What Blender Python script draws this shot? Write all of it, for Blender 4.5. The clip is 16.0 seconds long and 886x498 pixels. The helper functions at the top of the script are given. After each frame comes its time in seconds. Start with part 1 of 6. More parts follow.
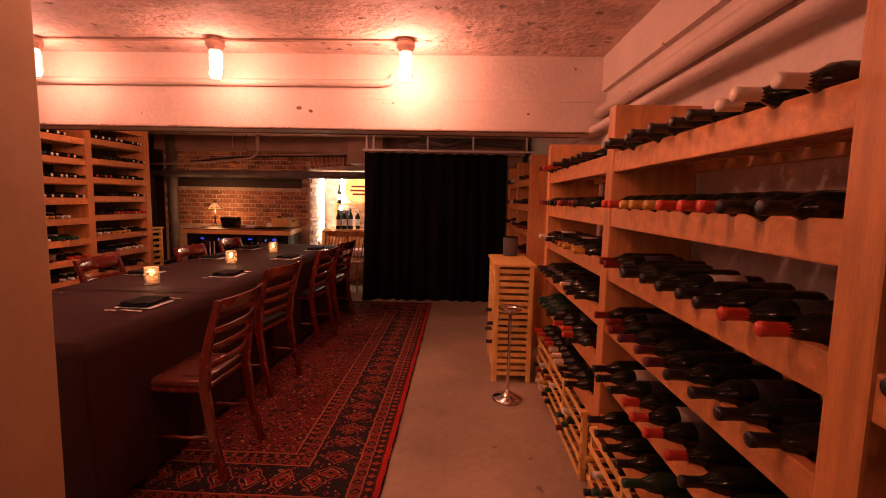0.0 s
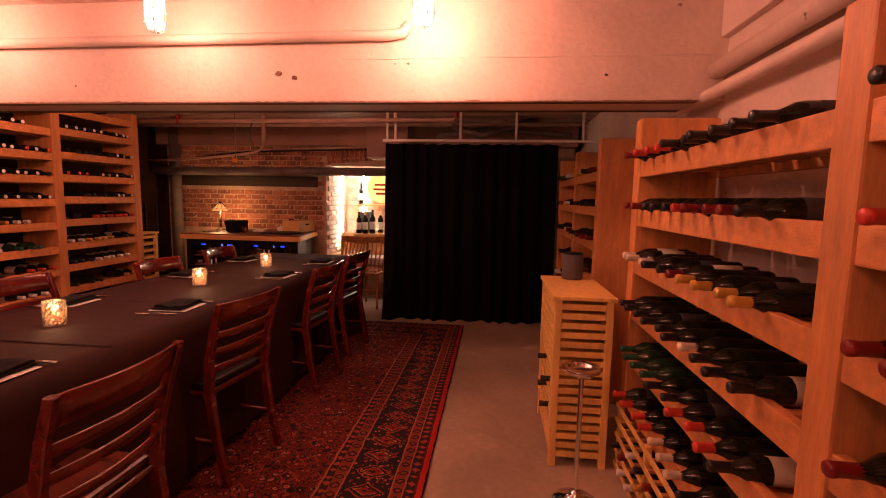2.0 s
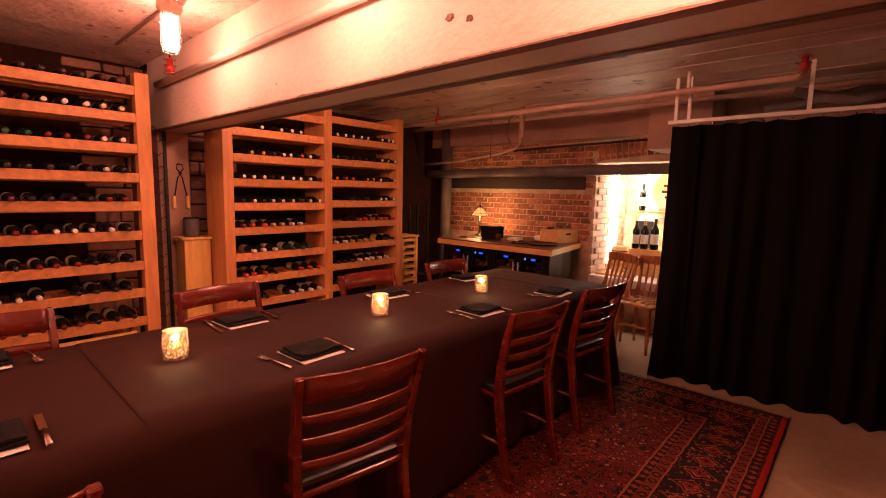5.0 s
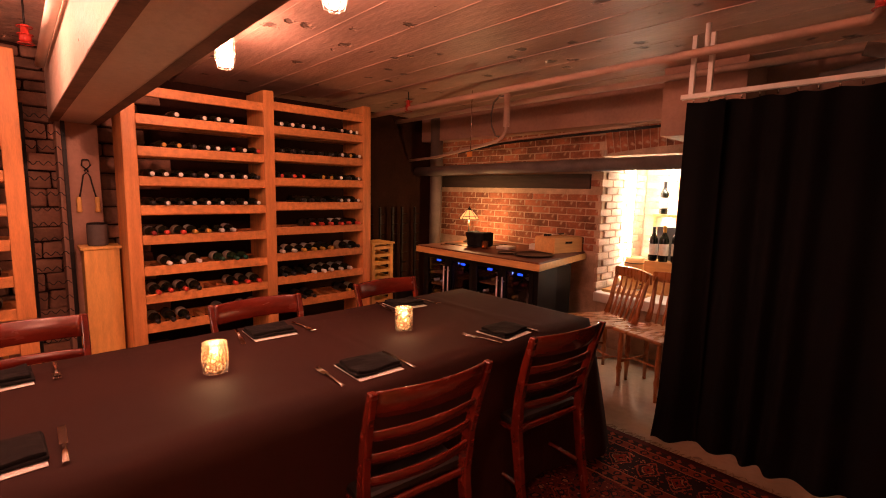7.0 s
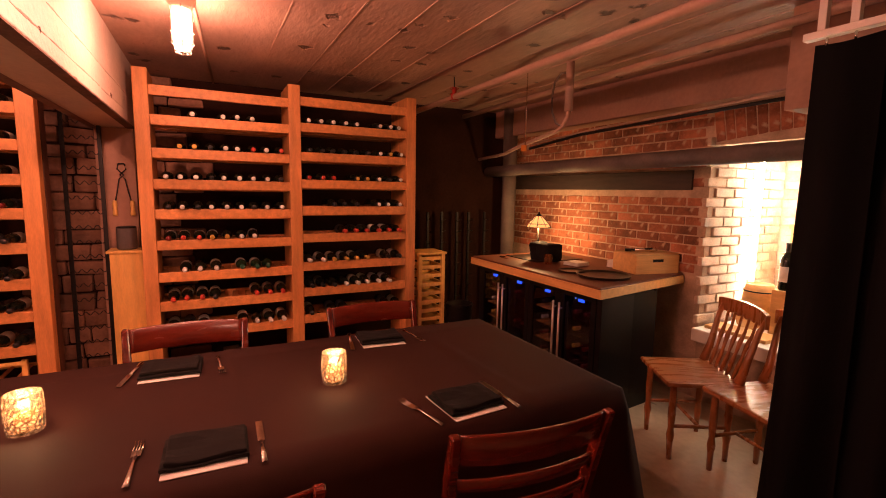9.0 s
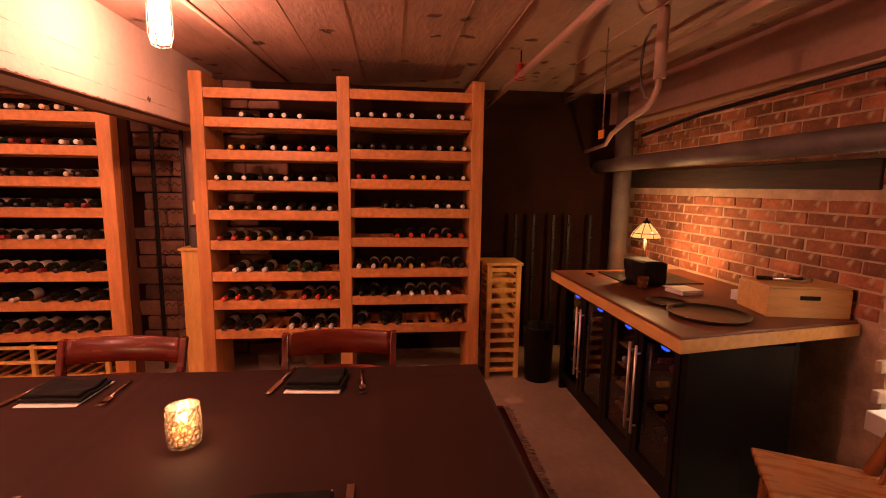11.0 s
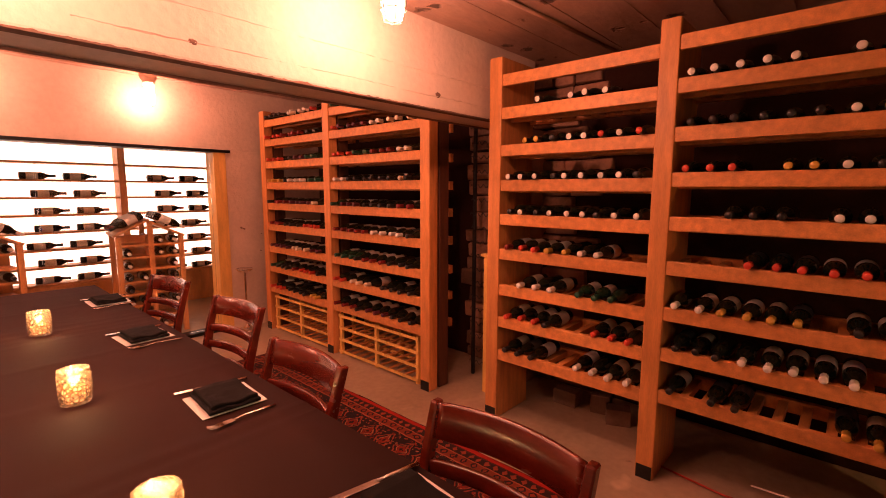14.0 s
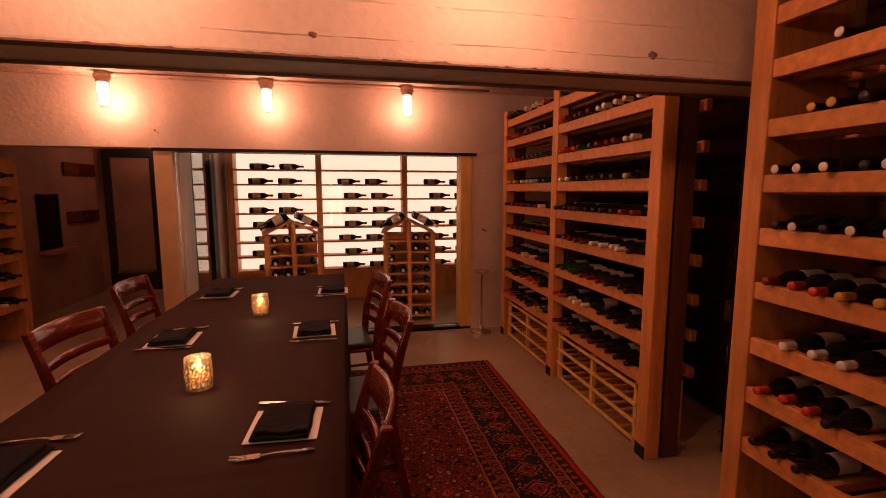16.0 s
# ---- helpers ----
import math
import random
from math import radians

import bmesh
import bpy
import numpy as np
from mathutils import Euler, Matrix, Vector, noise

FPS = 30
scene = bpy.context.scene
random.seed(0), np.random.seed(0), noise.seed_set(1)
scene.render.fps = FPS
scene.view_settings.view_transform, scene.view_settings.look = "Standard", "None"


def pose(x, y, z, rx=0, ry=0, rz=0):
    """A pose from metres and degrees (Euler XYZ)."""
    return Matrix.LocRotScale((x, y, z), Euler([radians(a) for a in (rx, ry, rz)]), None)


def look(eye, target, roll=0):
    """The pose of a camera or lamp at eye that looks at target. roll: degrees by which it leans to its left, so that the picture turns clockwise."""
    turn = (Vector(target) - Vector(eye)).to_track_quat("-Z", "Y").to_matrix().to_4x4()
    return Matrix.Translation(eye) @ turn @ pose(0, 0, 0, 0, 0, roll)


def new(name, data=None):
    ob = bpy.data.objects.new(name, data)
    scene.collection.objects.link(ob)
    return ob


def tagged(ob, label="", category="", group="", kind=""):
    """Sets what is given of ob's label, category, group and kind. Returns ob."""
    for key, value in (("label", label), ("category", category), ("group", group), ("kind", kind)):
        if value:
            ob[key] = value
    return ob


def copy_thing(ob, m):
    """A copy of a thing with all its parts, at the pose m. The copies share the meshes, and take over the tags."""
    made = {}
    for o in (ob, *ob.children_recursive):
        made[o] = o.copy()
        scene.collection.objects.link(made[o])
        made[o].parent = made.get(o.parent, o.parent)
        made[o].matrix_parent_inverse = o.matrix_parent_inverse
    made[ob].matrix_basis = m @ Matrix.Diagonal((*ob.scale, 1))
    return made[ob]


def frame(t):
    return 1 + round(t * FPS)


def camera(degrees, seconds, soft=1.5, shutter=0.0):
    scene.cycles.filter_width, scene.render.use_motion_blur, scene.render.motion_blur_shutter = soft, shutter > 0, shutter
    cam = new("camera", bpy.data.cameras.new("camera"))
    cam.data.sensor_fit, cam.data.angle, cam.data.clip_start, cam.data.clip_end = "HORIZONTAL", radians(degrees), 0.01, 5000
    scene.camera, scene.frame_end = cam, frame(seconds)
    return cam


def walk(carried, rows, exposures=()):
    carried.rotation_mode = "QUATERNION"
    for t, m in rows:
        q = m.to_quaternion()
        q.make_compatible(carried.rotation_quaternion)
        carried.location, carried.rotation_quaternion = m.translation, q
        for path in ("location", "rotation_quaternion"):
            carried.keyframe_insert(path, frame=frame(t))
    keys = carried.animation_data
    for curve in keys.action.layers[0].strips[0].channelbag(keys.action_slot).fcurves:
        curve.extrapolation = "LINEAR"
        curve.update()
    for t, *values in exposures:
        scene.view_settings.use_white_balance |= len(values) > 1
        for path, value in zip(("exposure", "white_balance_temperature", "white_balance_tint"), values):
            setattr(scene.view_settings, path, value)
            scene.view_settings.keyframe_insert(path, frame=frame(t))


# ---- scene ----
cam = camera(87.6, 16.0, soft=1.0)
PATH = [
    (0, (0.763, 0.353, 1.343), (0.699, 2.341, 1.133), 1.2),
    (0.5, (0.758, 0.584, 1.349), (0.7, 2.572, 1.141), 1.3),
    (1, (0.755, 0.852, 1.348), (0.692, 2.839, 1.136), 1.2),
    (1.5, (0.733, 1.127, 1.345), (0.624, 3.113, 1.133), 1.2),
    (2, (0.724, 1.403, 1.358), (0.509, 3.38, 1.141), 1.1),
    (2.5, (0.705, 1.594, 1.357), (0.222, 3.522, 1.134), 1.1),
    (3, (0.653, 1.74, 1.353), (-0.051, 3.599, 1.134), 1.2),
    (3.5, (0.686, 1.919, 1.367), (-0.268, 3.662, 1.138), 1.1),
    (3.7, (0.687, 1.988, 1.362), (-0.331, 3.695, 1.134), 1.1),
    (5.8, (0.625, 3.015, 1.43), (-0.787, 4.411, 1.186), 1.3),
    (6, (0.609, 3.106, 1.428), (-0.804, 4.501, 1.186), 1.3),
    (6.5, (0.605, 3.392, 1.442), (-0.821, 4.772, 1.19), 1.3),
    (7, (0.564, 3.638, 1.429), (-0.89, 4.988, 1.181), 1.2),
    (7.5, (0.521, 3.894, 1.438), (-1.032, 5.128, 1.18), 1.2),
    (8, (0.471, 4.132, 1.432), (-1.163, 5.257, 1.178), 1.2),
    (8.5, (0.454, 4.359, 1.437), (-1.253, 5.369, 1.183), 1.0),
    (8.7, (0.442, 4.445, 1.432), (-1.289, 5.415, 1.184), 1.0),
    (10.8, (0.167, 5.433, 1.476), (-1.792, 5.726, 1.204), 0.7),
    (11, (0.112, 5.501, 1.468), (-1.858, 5.718, 1.2), 0.8),
    (11.5, (-0.055, 5.622, 1.441), (-2.038, 5.542, 1.189), 0.6),
    (12, (-0.19, 5.728, 1.414), (-2.146, 5.379, 1.179), 0.7),
    (12.5, (-0.36, 5.799, 1.423), (-2.25, 5.19, 1.183), 0.7),
    (13, (-0.545, 5.84, 1.421), (-2.333, 4.977, 1.177), 0.5),
    (13.5, (-0.711, 5.858, 1.441), (-2.364, 4.762, 1.184), 0.3),
    (14, (-0.875, 5.86, 1.428), (-2.352, 4.536, 1.176), 0.2),
    (14.5, (-1.06, 5.83, 1.442), (-2.311, 4.291, 1.187), 0.0),
    (15, (-1.254, 5.784, 1.441), (-2.245, 4.066, 1.189), -0.0),
    (15.5, (-1.463, 5.761, 1.438), (-2.176, 3.909, 1.189), -0.1),
    (16, (-1.615, 5.732, 1.426), (-2.029, 3.791, 1.181), 0.0),
]
EXPOSE = [(0, -0.34, 6150, 12), (2.5, -0.22, 6150, 14), (3.5, 0.0, 6150, 13), (6, 0.30, 6000, 4), (8.5, 0.36, 6000, 2), (11, 0.32, 6200, 5), (12.5, 0.68, 6400, 7), (13.5, 0.54, 6500, 8), (14.5, 0.0, 6500, 8), (15.3, -0.48, 6450, 3), (16, -0.98, 6200, -8)]
walk(cam, [(t, look(eye, target, roll)) for t, eye, target, roll in PATH], EXPOSE)

# ---------------------------------------------------------------- light and exposure
world = bpy.data.worlds.new("cellar_dark")
scene.world = world
world.use_nodes = True
world.node_tree.nodes["Background"].inputs[0].default_value = (0.012, 0.006, 0.004, 1)
world.node_tree.nodes["Background"].inputs[1].default_value = 0.3

WARM = (1.0, 0.368, 0.240)


def strip_light(name, at, tilt, sx, sy, watts, colour):
    lamp = bpy.data.lights.new(name, "AREA")
    lamp.shape, lamp.size, lamp.size_y = "RECTANGLE", sx, sy
    lamp.energy, lamp.color = watts, colour
    ob = new(name, lamp)
    ob.matrix_basis = pose(*at, tilt, 0, 0)
    return ob


def bulb(name, at, watts, colour=WARM, radius=0.035):
    lamp = bpy.data.lights.new(name, "POINT")
    lamp.energy, lamp.color, lamp.shadow_soft_size = watts, colour, radius
    ob = new(name, lamp)
    ob.location = at
    return ob


CEIL = 2.395         # ceiling height
LAMPZ = 2.372        # underside of the lamp mounts before the beam
CEIL_N = 2.30        # ceiling behind the beam
BEAM0, BEAM1, BEAMZ = 3.853, 4.13, 1.857   # the concrete beam across the room
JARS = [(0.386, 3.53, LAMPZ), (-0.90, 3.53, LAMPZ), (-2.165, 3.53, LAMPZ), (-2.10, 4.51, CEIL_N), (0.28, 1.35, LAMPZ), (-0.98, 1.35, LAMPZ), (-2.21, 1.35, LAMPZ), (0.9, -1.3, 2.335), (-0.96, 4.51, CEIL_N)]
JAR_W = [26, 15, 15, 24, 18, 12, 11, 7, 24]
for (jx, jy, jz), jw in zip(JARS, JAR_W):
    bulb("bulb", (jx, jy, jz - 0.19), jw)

# ---------------------------------------------------------------- materials


def mat(name, colour, rough=0.6, metal=0.0, vary=0.25, scale=6.0, fine=60.0, bump=0.15, detail=6.0, stretch=(1, 1, 1), dark=None, coat=0.0, spec=0.5, island=0.0, relief=0.01, finew=0.35):
    """A procedural surface: two scales of colour variation, roughness variation and relief."""
    m = bpy.data.materials.new(name)
    m.use_nodes = True
    nt = m.node_tree
    N, L = nt.nodes, nt.links
    b = N["Principled BSDF"]
    tc, mp = N.new("ShaderNodeTexCoord"), N.new("ShaderNodeMapping")
    mp.inputs["Scale"].default_value = stretch
    L.new(tc.outputs["Object"], mp.inputs["Vector"])
    n1, n2 = N.new("ShaderNodeTexNoise"), N.new("ShaderNodeTexNoise")
    n1.inputs["Scale"].default_value, n1.inputs["Detail"].default_value = scale, detail
    n2.inputs["Scale"].default_value, n2.inputs["Detail"].default_value = fine, 4.0
    add = N.new("ShaderNodeMath")
    add.operation = "MULTIPLY_ADD"
    add.inputs[1].default_value = finew
    oi = N.new("ShaderNodeObjectInfo")
    off = N.new("ShaderNodeVectorMath")
    off.operation = "MULTIPLY_ADD"
    comb = N.new("ShaderNodeCombineXYZ")
    for i in range(3):
        L.new(oi.outputs["Random"], comb.inputs[i])
    L.new(comb.outputs[0], off.inputs[0])
    off.inputs[1].default_value = (7.3, 3.1, 5.7)
    L.new(mp.outputs[0], off.inputs[2])
    for n in (n1, n2):
        L.new(off.outputs[0], n.inputs["Vector"])
    L.new(n2.outputs["Fac"], add.inputs[0])
    L.new(n1.outputs["Fac"], add.inputs[2])
    ramp = N.new("ShaderNodeValToRGB")
    c = Vector(colour)
    lo = Vector(dark) if dark else c * (1 - vary)
    hi = c * (1 + vary * 0.5)
    ramp.color_ramp.elements[0].position, ramp.color_ramp.elements[1].position = 0.42, 0.92
    ramp.color_ramp.elements[0].color = (*lo, 1)
    ramp.color_ramp.elements[1].color = (*[min(1, v) for v in hi], 1)
    L.new(add.outputs[0], ramp.inputs[0])
    out = ramp.outputs[0]
    if island:
        hsv = N.new("ShaderNodeHueSaturation")
        mr = N.new("ShaderNodeMapRange")
        mr.inputs["To Min"].default_value, mr.inputs["To Max"].default_value = 1 - island, 1 + island
        L.new(oi.outputs["Random"], mr.inputs["Value"])
        L.new(mr.outputs[0], hsv.inputs["Value"])
        L.new(out, hsv.inputs["Color"])
        out = hsv.outputs[0]
    L.new(out, b.inputs["Base Color"])
    rr = N.new("ShaderNodeMapRange")
    rr.inputs["To Min"].default_value, rr.inputs["To Max"].default_value = max(0.03, rough - 0.12), min(1, rough + 0.12)
    L.new(n1.outputs["Fac"], rr.inputs["Value"])
    L.new(rr.outputs[0], b.inputs["Roughness"])
    b.inputs["Metallic"].default_value = metal
    b.inputs["Coat Weight"].default_value = coat
    b.inputs["Specular IOR Level"].default_value = spec
    if bump:
        bp = N.new("ShaderNodeBump")
        bp.inputs["Strength"].default_value, bp.inputs["Distance"].default_value = min(1, bump), relief
        L.new(add.outputs[0], bp.inputs["Height"])
        L.new(bp.outputs[0], b.inputs["Normal"])
    return m


def glow(name, colour, strength):
    m = bpy.data.materials.new(name)
    m.use_nodes = True
    b = m.node_tree.nodes["Principled BSDF"]
    b.inputs["Base Color"].default_value = (*colour, 1)
    b.inputs["Emission Color"].default_value = (*colour, 1)
    b.inputs["Emission Strength"].default_value = strength
    return m


def glass(name, colour=(1, 1, 1), rough=0.02, trans=1.0, ior=1.45):
    m = bpy.data.materials.new(name)
    m.use_nodes = True
    b = m.node_tree.nodes["Principled BSDF"]
    b.inputs["Base Color"].default_value = (*colour, 1)
    b.inputs["Roughness"].default_value = rough
    b.inputs["Transmission Weight"].default_value = trans
    b.inputs["IOR"].default_value = ior
    return m


M_PAINT = mat("painted_concrete", (0.70, 0.58, 0.485), 0.6, vary=0.16, scale=2.5, fine=34, bump=0.6, relief=0.012, finew=0.45)
M_CEIL = mat("rough_ceiling_concrete", (0.62, 0.45, 0.37), 0.7, vary=0.4, scale=5, fine=24, finew=0.6, bump=1.0, detail=9, relief=0.035)
M_BOARD = mat("board_marked_concrete", (0.47, 0.31, 0.235), 0.5, vary=0.35, scale=4, fine=45, bump=0.9, stretch=(0.35, 1, 1), relief=0.012)


def pitted(m, scale, size, share, depth, dark):
    """Adds scattered pits to a surface: darker and sunk."""
    N, L = m.node_tree.nodes, m.node_tree.links
    b = N["Principled BSDF"]
    tc = N.new("ShaderNodeTexCoord")
    nz = N.new("ShaderNodeTexNoise")
    nz.inputs["Scale"].default_value = scale * 3
    wv = N.new("ShaderNodeVectorMath")
    wv.operation = "MULTIPLY_ADD"
    wv.inputs[1].default_value = (0.6 / scale,) * 3
    L.new(tc.outputs["Object"], nz.inputs["Vector"])
    L.new(nz.outputs["Color"], wv.inputs[0])
    L.new(tc.outputs["Object"], wv.inputs[2])
    vo = N.new("ShaderNodeTexVoronoi")
    vo.inputs["Scale"].default_value = scale
    L.new(wv.outputs[0], vo.inputs["Vector"])
    near = N.new("ShaderNodeMapRange")
    near.inputs["From Min"].default_value, near.inputs["From Max"].default_value = size, size * 0.55
    L.new(vo.outputs["Distance"], near.inputs["Value"])
    sc = N.new("ShaderNodeSeparateColor")
    L.new(vo.outputs["Color"], sc.inputs[0])
    pick = N.new("ShaderNodeMath")
    pick.operation = "LESS_THAN"
    pick.inputs[1].default_value = share
    L.new(sc.outputs[0], pick.inputs[0])
    pit = N.new("ShaderNodeMath")
    pit.operation = "MULTIPLY"
    L.new(near.outputs[0], pit.inputs[0])
    L.new(pick.outputs[0], pit.inputs[1])
    mx = N.new("ShaderNodeMix")
    mx.data_type = "RGBA"
    L.new(pit.outputs[0], mx.inputs[0])
    L.new(b.inputs["Base Color"].links[0].from_socket, mx.inputs[6])
    mx.inputs[7].default_value = (*dark, 1)
    L.new(mx.outputs[2], b.inputs["Base Color"])
    bp = N.new("ShaderNodeBump")
    bp.invert = True
    bp.inputs["Strength"].default_value, bp.inputs["Distance"].default_value = 1.0, depth
    L.new(pit.outputs[0], bp.inputs["Height"])
    L.new(b.inputs["Normal"].links[0].from_socket, bp.inputs["Normal"])
    L.new(bp.outputs[0], b.inputs["Normal"])


pitted(M_BOARD, 7.0, 0.30, 0.30, 0.012, (0.10, 0.065, 0.05))
pitted(M_CEIL, 11.0, 0.30, 0.25, 0.012, (0.30, 0.20, 0.16))
pitted(M_PAINT, 5.0, 0.09, 0.22, 0.008, (0.16, 0.09, 0.065))
M_FLOOR = mat("worn_concrete_floor", (0.42, 0.33, 0.225), 0.42, vary=0.35, scale=1.6, fine=26, bump=0.12, detail=9)
_nt = M_FLOOR.node_tree
_scuff, _rampf, _mixf = _nt.nodes.new("ShaderNodeTexNoise"), _nt.nodes.new("ShaderNodeValToRGB"), _nt.nodes.new("ShaderNodeMix")
_scuff.inputs["Scale"].default_value, _scuff.inputs["Detail"].default_value, _scuff.inputs["Distortion"].default_value = 2.6, 9, 1.2
_nt.links.new(_nt.nodes["Texture Coordinate"].outputs["Object"], _scuff.inputs["Vector"])
_rampf.color_ramp.elements[0].position, _rampf.color_ramp.elements[1].position = 0.60, 0.70
_rampf.color_ramp.elements[1].color = (0.6, 0.6, 0.6, 1)
_nt.links.new(_scuff.outputs["Fac"], _rampf.inputs[0])
_mixf.data_type = "RGBA"
_pb = _nt.nodes["Principled BSDF"]
_nt.links.new(_rampf.outputs[0], _mixf.inputs[0])
_nt.links.new(_pb.inputs["Base Color"].links[0].from_socket, _mixf.inputs[6])
_mixf.inputs[7].default_value = (0.52, 0.43, 0.32, 1)
_nt.links.new(_mixf.outputs[2], _pb.inputs["Base Color"])
pitted(M_FLOOR, 1.7, 0.15, 0.45, -0.0006, (0.60, 0.49, 0.35))
pitted(M_FLOOR, 5.0, 0.13, 0.22, 0.0008, (0.20, 0.15, 0.105))
M_PLASTER = mat("dull_plaster", (0.42, 0.25, 0.18), 0.75, vary=0.3, scale=2, fine=40, bump=0.4)
M_STONE = mat("dark_stone", (0.20, 0.115, 0.080), 0.85, vary=0.5, scale=5, fine=50, bump=0.9, island=0.3)
M_RUBBLE = mat("rubble_stone", (0.34, 0.185, 0.12), 0.85, vary=0.5, scale=5, fine=50, bump=0.9, island=0.4)
M_MORTAR = mat("old_mortar", (0.52, 0.36, 0.25), 0.9, vary=0.4, scale=7, fine=70, bump=0.8)
# west wall plaster; its dim lighting is put into the near-black base colour
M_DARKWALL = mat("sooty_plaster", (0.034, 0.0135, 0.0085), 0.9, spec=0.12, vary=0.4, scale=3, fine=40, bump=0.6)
M_BRICK = mat("old_red_brick", (0.36, 0.125, 0.062), 0.85, vary=0.55, scale=9, fine=60, bump=1.0, island=0.42, relief=0.012)
pitted(M_BRICK, 15.0, 0.50, 0.42, -0.002, (0.46, 0.31, 0.21))
pitted(M_BRICK, 4.0, 0.40, 0.34, -0.001, (0.16, 0.07, 0.045))
# niche brick: the red brick's strong lighting is painted in as a paler base
M_BRICKLIT = mat("pale_brick", (0.58, 0.42, 0.31), 0.8, vary=0.4, scale=9, fine=70, bump=0.8, island=0.12)
M_WOOD = mat("redwood_rack", (0.66, 0.285, 0.088), 0.5, vary=0.3, scale=5, fine=40, bump=0.12, stretch=(6, 1, 6), island=0.10)
M_WOODV = mat("redwood_post", (0.66, 0.285, 0.088), 0.5, vary=0.3, scale=5, fine=40, bump=0.12, stretch=(6, 6, 0.8), island=0.08)
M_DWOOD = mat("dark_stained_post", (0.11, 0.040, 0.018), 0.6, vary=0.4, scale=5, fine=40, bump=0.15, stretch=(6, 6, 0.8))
M_PINE = mat("pale_pine", (0.84, 0.53, 0.15), 0.5, vary=0.22, scale=5, fine=40, bump=0.1, stretch=(6, 6, 1), island=0.08)
M_OAK = mat("oak_counter", (0.15, 0.045, 0.018), 0.55, vary=0.3, scale=4, fine=40, bump=0.08, stretch=(1, 7, 7))
M_CHAIR = mat("mahogany_gloss", (0.135, 0.0140, 0.0060), 0.24, vary=0.4, scale=6, fine=40, bump=0.03, stretch=(1, 4, 4), coat=0.8)
M_SEAT = mat("black_vinyl", (0.016, 0.014, 0.013), 0.34, vary=0.3, scale=10, fine=150, bump=0.1)
M_SEATW = mat("saddle_seat_wood", (0.12, 0.028, 0.012), 0.3, vary=0.35, scale=5, fine=40, bump=0.04, stretch=(5, 1, 1), coat=0.4)
M_CLOTH = mat("dark_tablecloth", (0.036, 0.0108, 0.0068), 0.76, vary=0.3, spec=0.18, scale=2.2, fine=420, bump=0.5, relief=0.014, finew=0.10)
M_NAPKIN = mat("black_napkin", (0.009, 0.0075, 0.0072), 0.9, spec=0.2, vary=0.25, scale=14, fine=300, bump=0.3)
M_CURTAIN = mat("black_velvet", (0.0032, 0.0031, 0.0034), 0.95, vary=0.3, scale=4, fine=200, bump=0.15, spec=0.15)
M_WHITE = mat("white_card", (0.82, 0.80, 0.76), 0.6, vary=0.05, bump=0.02)
M_OCHRE = mat("ochre_paint", (0.62, 0.44, 0.25), 0.5, vary=0.15, bump=0.1)
M_WPAINT = mat("white_enamel", (0.78, 0.74, 0.68), 0.35, vary=0.1, bump=0.03)
M_FRINGE = mat("wool_fringe", (0.30, 0.20, 0.13), 0.9, vary=0.3, scale=30)
M_BRUSHED = mat("brushed_steel", (0.80, 0.74, 0.66), 0.42, metal=0.75, vary=0.1, bump=0.03)
M_STEEL = mat("polished_steel", (0.72, 0.70, 0.67), 0.16, metal=1.0, vary=0.1, bump=0.0)
M_CHROME = mat("chrome", (0.80, 0.78, 0.76), 0.10, metal=1.0, vary=0.08, bump=0.0)
M_BLACK = mat("black_satin", (0.006, 0.0055, 0.0055), 0.42, vary=0.3, bump=0.05, spec=0.2)
M_BLACKM = mat("black_iron", (0.022, 0.020, 0.019), 0.55, metal=0.4, vary=0.4, bump=0.2)
M_PIPE = mat("grey_pipe", (0.16, 0.13, 0.115), 0.6, vary=0.35, scale=6, bump=0.25)
M_PIPEP = mat("painted_pipe", (0.50, 0.33, 0.25), 0.5, vary=0.2, bump=0.2)
M_RED = mat("red_valve", (0.45, 0.03, 0.02), 0.4, vary=0.2, bump=0.05)
M_GOLDJ = bpy.data.materials.new("gold_mosaic_glass")
M_GOLDJ.use_nodes = True
_n, _l = M_GOLDJ.node_tree.nodes, M_GOLDJ.node_tree.links
_v = _n.new("ShaderNodeTexVoronoi")
_v.feature = "DISTANCE_TO_EDGE"
_v.inputs["Scale"].default_value = 75
_tc = _n.new("ShaderNodeTexCoord")
_l.new(_tc.outputs["Object"], _v.inputs["Vector"])
_r = _n.new("ShaderNodeValToRGB")
_r.color_ramp.elements[0].position, _r.color_ramp.elements[0].color = 0.03, (0.20, 0.085, 0.025, 1)
_r.color_ramp.elements[1].position, _r.color_ramp.elements[1].color = 0.22, (1.0, 0.90, 0.72, 1)
_l.new(_v.outputs["Distance"], _r.inputs[0])
_b = _n["Principled BSDF"]
_l.new(_r.outputs[0], _b.inputs["Base Color"])
_b.inputs["Transmission Weight"].default_value, _b.inputs["Roughness"].default_value = 0.80, 0.25
_bp = _n.new("ShaderNodeBump")
_bp.inputs["Strength"].default_value, _bp.inputs["Distance"].default_value = 0.6, 0.003
_l.new(_v.outputs["Distance"], _bp.inputs["Height"])
_l.new(_bp.outputs[0], _b.inputs["Normal"])
M_JAR = glow("lit_glass_jar", (1.0, 0.37, 0.25), 13.0)
M_FLAME = glow("candle_flame", (1.0, 0.66, 0.34), 26.0)
M_WAX = glow("candle_wax", (1.0, 0.54, 0.25), 1.7)
M_LED = glow("blue_led", (0.03, 0.08, 1.0), 4.0)
M_CAGE = mat("galvanised_cage", (0.55, 0.50, 0.45), 0.4, metal=0.8, vary=0.2, bump=0.05)
